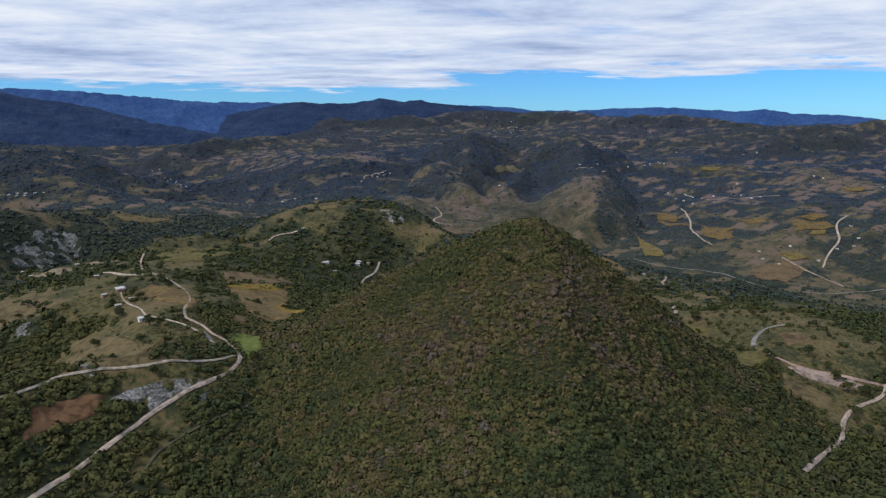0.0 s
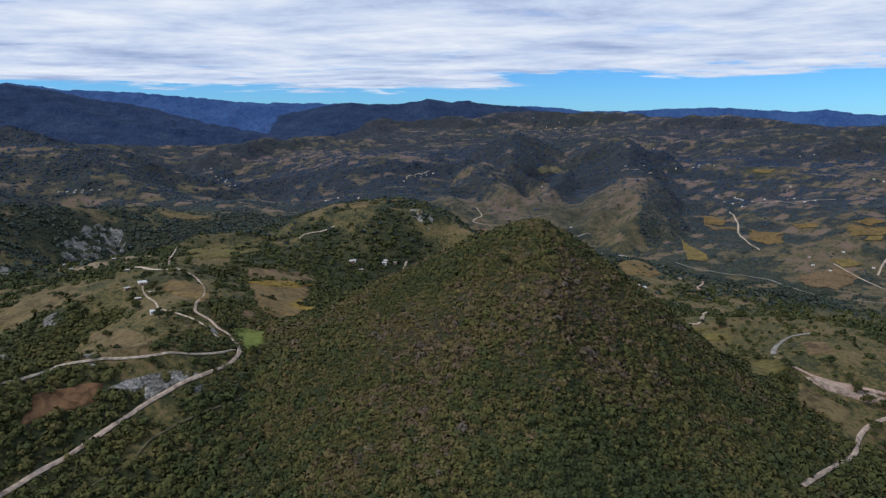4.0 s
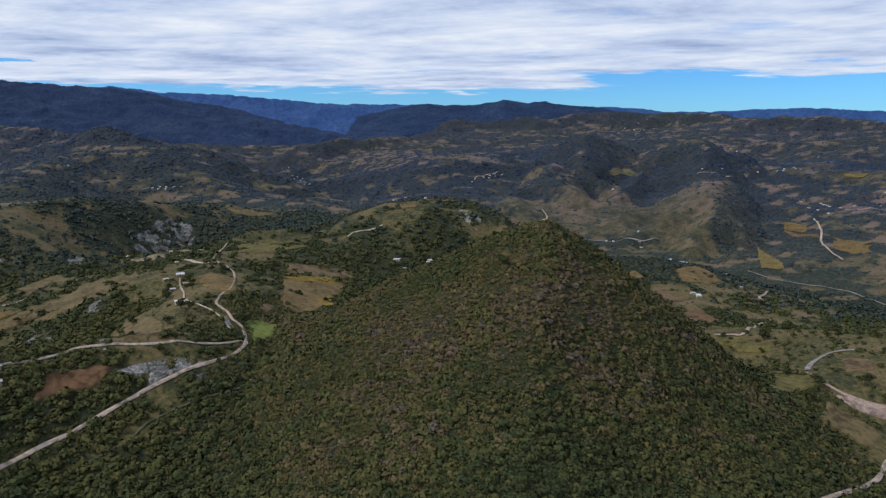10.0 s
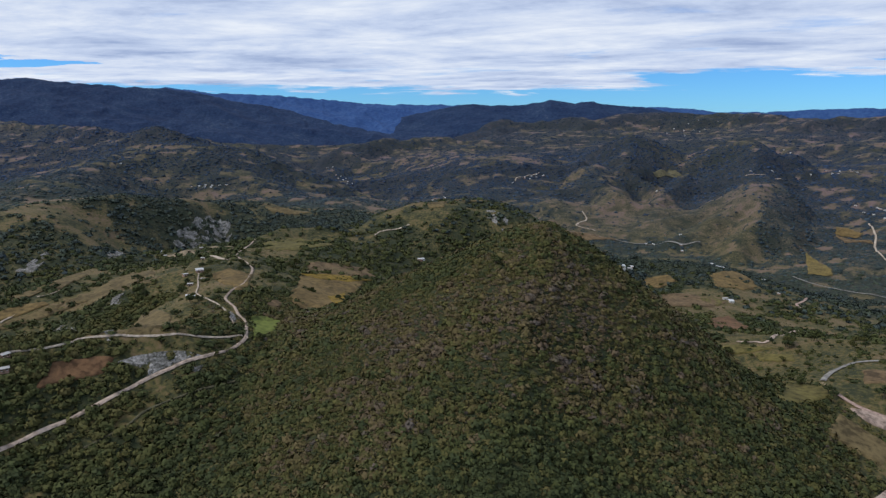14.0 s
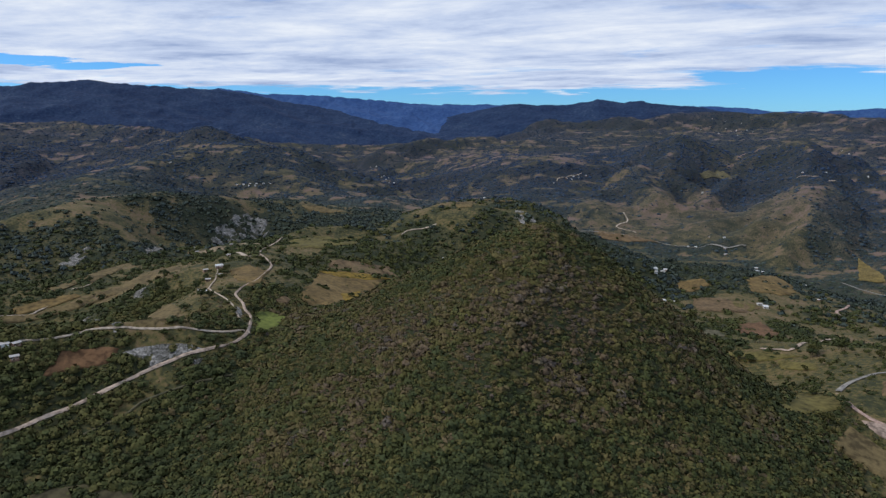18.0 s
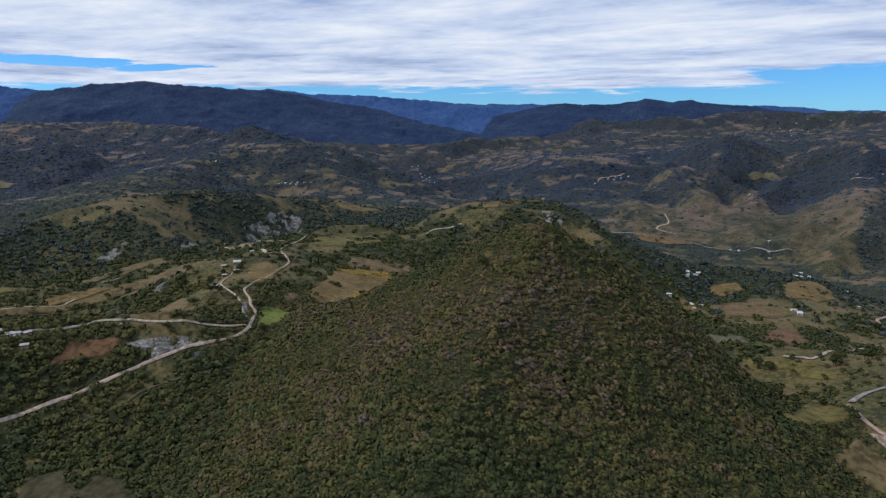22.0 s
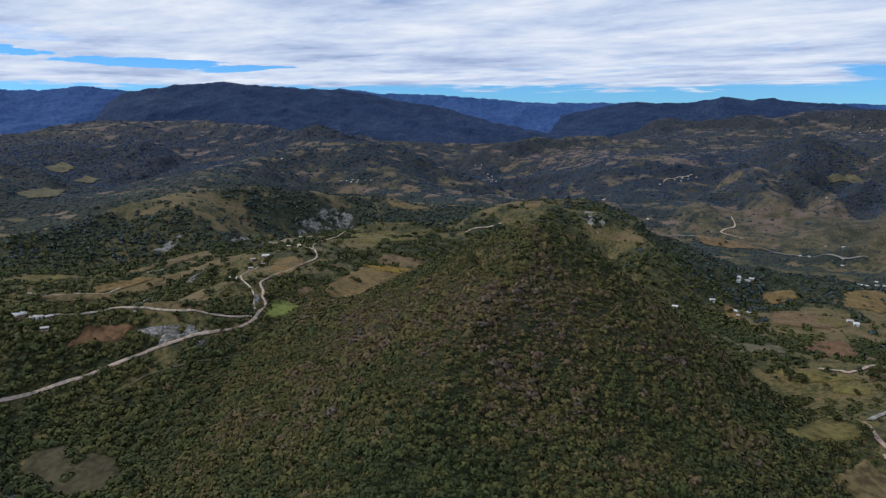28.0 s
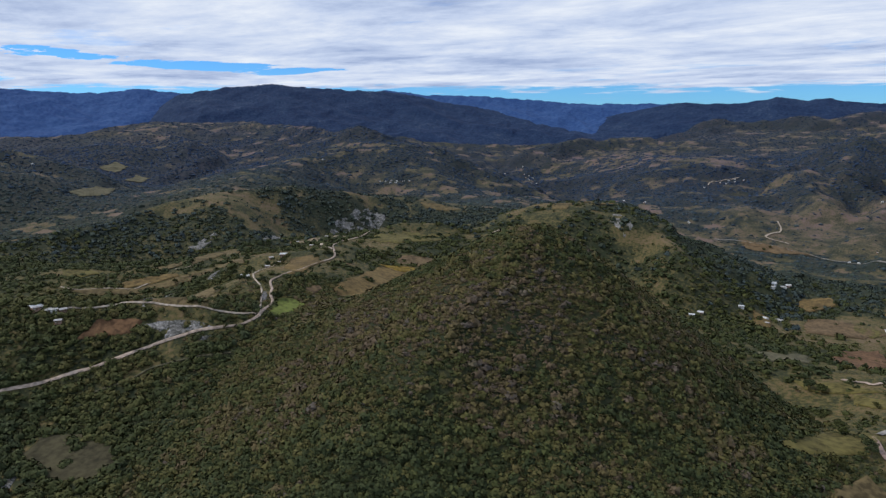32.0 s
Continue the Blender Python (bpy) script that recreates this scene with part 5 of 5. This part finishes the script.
# tint grows with distance, so these woods turn bluer as through haze
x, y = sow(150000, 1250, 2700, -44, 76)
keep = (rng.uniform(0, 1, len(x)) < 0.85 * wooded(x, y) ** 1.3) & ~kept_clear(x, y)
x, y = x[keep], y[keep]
scatter("far_woods", x, y, np.exp(rng.normal(1.12, 0.38, len(x))), smoothstep(900, 2500, np.hypot(x - CX, y - CY)) + rng.normal(0, 0.12, len(x)), FAR_CROWNS, HAZE_LEAVES, "dark woods over ridges and valleys, bluer with distance for haze", 0.3)
# the farthest woods, with haze painted into their leaf colour
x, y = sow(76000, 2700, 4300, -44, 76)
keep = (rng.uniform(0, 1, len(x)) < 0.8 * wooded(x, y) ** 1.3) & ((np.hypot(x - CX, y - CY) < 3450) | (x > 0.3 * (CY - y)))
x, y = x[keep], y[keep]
scatter("haze_blue_woods", x, y, np.exp(rng.normal(1.4, 0.3, len(x))), rng.uniform(0, 1, len(x)), FAR_CROWNS, HAZE_WOODS, "distant woods on high ridges, tinted blue for haze", 0.3)


# ---- single trees ----
def tree_kind(seed, label):
    """A tree 1 m high, to be scaled: a tapered trunk, limbs and a ragged crown of leaf clumps."""
    r = np.random.default_rng(seed)
    root = new("tree")
    tagged(root, label, "tree", "single trees")

    def limb(points, thick, name):
        bm = bmesh.new()
        rings = []
        for k, p in enumerate(points):
            w = thick * (1 - 0.75 * k / (len(points) - 1))
            rings.append([bm.verts.new((p[0] + w * math.cos(a), p[1] + w * math.sin(a), p[2])) for a in np.arange(6) * math.pi / 3])
        for lo, hi in zip(rings, rings[1:]):
            for k in range(6):
                bm.faces.new((lo[k], lo[(k + 1) % 6], hi[(k + 1) % 6], hi[k]))
        bm.faces.new(rings[-1])
        part(name, bm, BARK, root)

    lean = r.uniform(-0.05, 0.05, 2)
    limb([(0, 0, -0.15), (lean[0] * 0.4, lean[1] * 0.4, 0.12), (lean[0], lean[1], 0.32), (lean[0] * 1.6, lean[1] * 1.6, 0.6)], 0.035, "trunk")
    tips = []
    for k in range(5):
        a = k * 1.257 + r.uniform(-0.4, 0.4)
        reach = r.uniform(0.2, 0.34)
        tip = (reach * math.cos(a), reach * math.sin(a), r.uniform(0.5, 0.74))
        tips.append(tip)
        limb([(lean[0], lean[1], 0.26), (tip[0] * 0.5, tip[1] * 0.5, 0.42), tip], 0.018, "limb")
    tips += [(lean[0] * 2, lean[1] * 2, 0.8), (0.08, -0.06, 0.68)]
    v, f = [], []
    for tip in tips:
        n = 46
        d = r.normal(size=(n, 3))
        d /= np.linalg.norm(d, axis=1)[:, None]
        mid = np.array(tip) + d * r.uniform(0.10, 0.21, (n, 1)) * (1, 1, 0.75)
        side = np.cross(d, r.normal(size=(n, 3)))
        side /= np.linalg.norm(side, axis=1)[:, None]
        over = np.cross(d, side) + d * r.uniform(-0.8, 0.8, (n, 1))
        size = r.uniform(0.035, 0.075, (n, 1))
        at = sum(len(q) for q in v)
        v.append(np.stack([mid - side * size, mid + side * size * 0.9 - over * size * 0.4, mid + over * size * 1.2 + side * size * 0.3, mid + over * size - side * size * 0.7], 1).reshape(-1, 3))
        f.append(np.arange(4 * n).reshape(-1, 4) + at)
    v = np.vstack(v)
    crown = new("crown", mesh_from("crown", v, np.vstack(f), LEAVES, False, {"tint": np.full(len(v), 0.10 + 0.12 * (seed % 3))}))
    crown.parent = root
    return root


TREE_KINDS = [tree_kind(k, text) for k, text in enumerate(("round dark green tree standing alone in a field", "spreading olive-green tree beside a track", "dark leafy tree on a grassy slope", "broad bushy tree at a field edge"))]
planted = set()
# more of them along the field edges and tracks round the foot of the hill
spots = []
ex, ey = sow(2600, 260, 560, -38, 72)
free = (wooded(ex, ey) < 0.55) & (on_cone(ex, ey) < 0.1) & ~kept_clear(ex, ey)
for tx, ty in zip(ex[free], ey[free]):
    if len(spots) < 110 and all(math.hypot(tx - qx, ty - qy) > 9 for qx, qy, _ in spots):
        spots.append((round(float(tx), 1), round(float(ty), 1), random.uniform(3.0, 5.5)))
for k, (tx, ty, tall) in enumerate(TREES_WEST + TREES_EAST + spots):
    kind = k % 4
    s = tall * random.uniform(0.85, 1.15)
    ob = TREE_KINDS[kind] if kind not in planted else copy_thing(TREE_KINDS[kind], Matrix())
    planted.add(kind)
    ob.matrix_basis = pose(tx, ty, float(ground_at(np.array([tx * 1.0]), np.array([ty * 1.0]))[0]), 0, 0, random.uniform(0, 360)) @ Matrix.Diagonal((s * random.uniform(0.95, 1.25), s * random.uniform(0.95, 1.25), s, 1))


# ---- two cypresses at the edge of the marigolds ----
def cypress(label, tall, seed):
    r = np.random.default_rng(seed)
    root = new("cypress_tree")
    tagged(root, label, "tree", "single trees")
    bm = bmesh.new()
    rings = [[bm.verts.new((w * math.cos(a), w * math.sin(a), z)) for a in np.arange(6) * math.pi / 3] for z, w in ((-0.6, 0.18), (0.5, 0.14), (tall * 0.6, 0.05))]
    for lo, hi in zip(rings, rings[1:]):
        for k in range(6):
            bm.faces.new((lo[k], lo[(k + 1) % 6], hi[(k + 1) % 6], hi[k]))
    part("trunk", bm, BARK, root)
    n = 420
    u = r.uniform(0.05, 1, n)
    wide = tall * 0.13 * np.sin(np.pi * np.clip(u * 0.9 + 0.08, 0, 1)) ** 0.7 * (1.05 - 0.6 * u)
    a = r.uniform(0, 2 * np.pi, n)
    out = np.stack([np.cos(a), np.sin(a), np.full(n, 0.4)], -1)
    mid = np.stack([wide * np.cos(a), wide * np.sin(a), 0.3 + u * tall * 0.95], -1) + r.normal(0, 0.05, (n, 3))
    side = np.stack([-np.sin(a), np.cos(a), r.normal(0, 0.3, n)], -1)
    size = r.uniform(0.14, 0.3, (n, 1))
    v = np.stack([mid - side * size, mid + side * size, mid + out * size * 0.5 + np.array([0, 0, 2.2]) * size], 1).reshape(-1, 3)
    crown = new("crown", mesh_from("crown", v, np.arange(3 * n).reshape(-1, 3), LEAVES, False, {"tint": np.full(len(v), 0.04)}))
    crown.parent = root
    return root


for (tx, ty), tall, seed in (CYPRESSES[0], 6.5, 31), (CYPRESSES[1], 7.5, 32):
    ob = cypress("slim dark green cypress beside a flowering field", tall, seed)
    ob.matrix_basis = pose(tx, ty, float(ground_at(np.array([tx * 1.0]), np.array([ty * 1.0]))[0]), 0, 0, seed * 40)
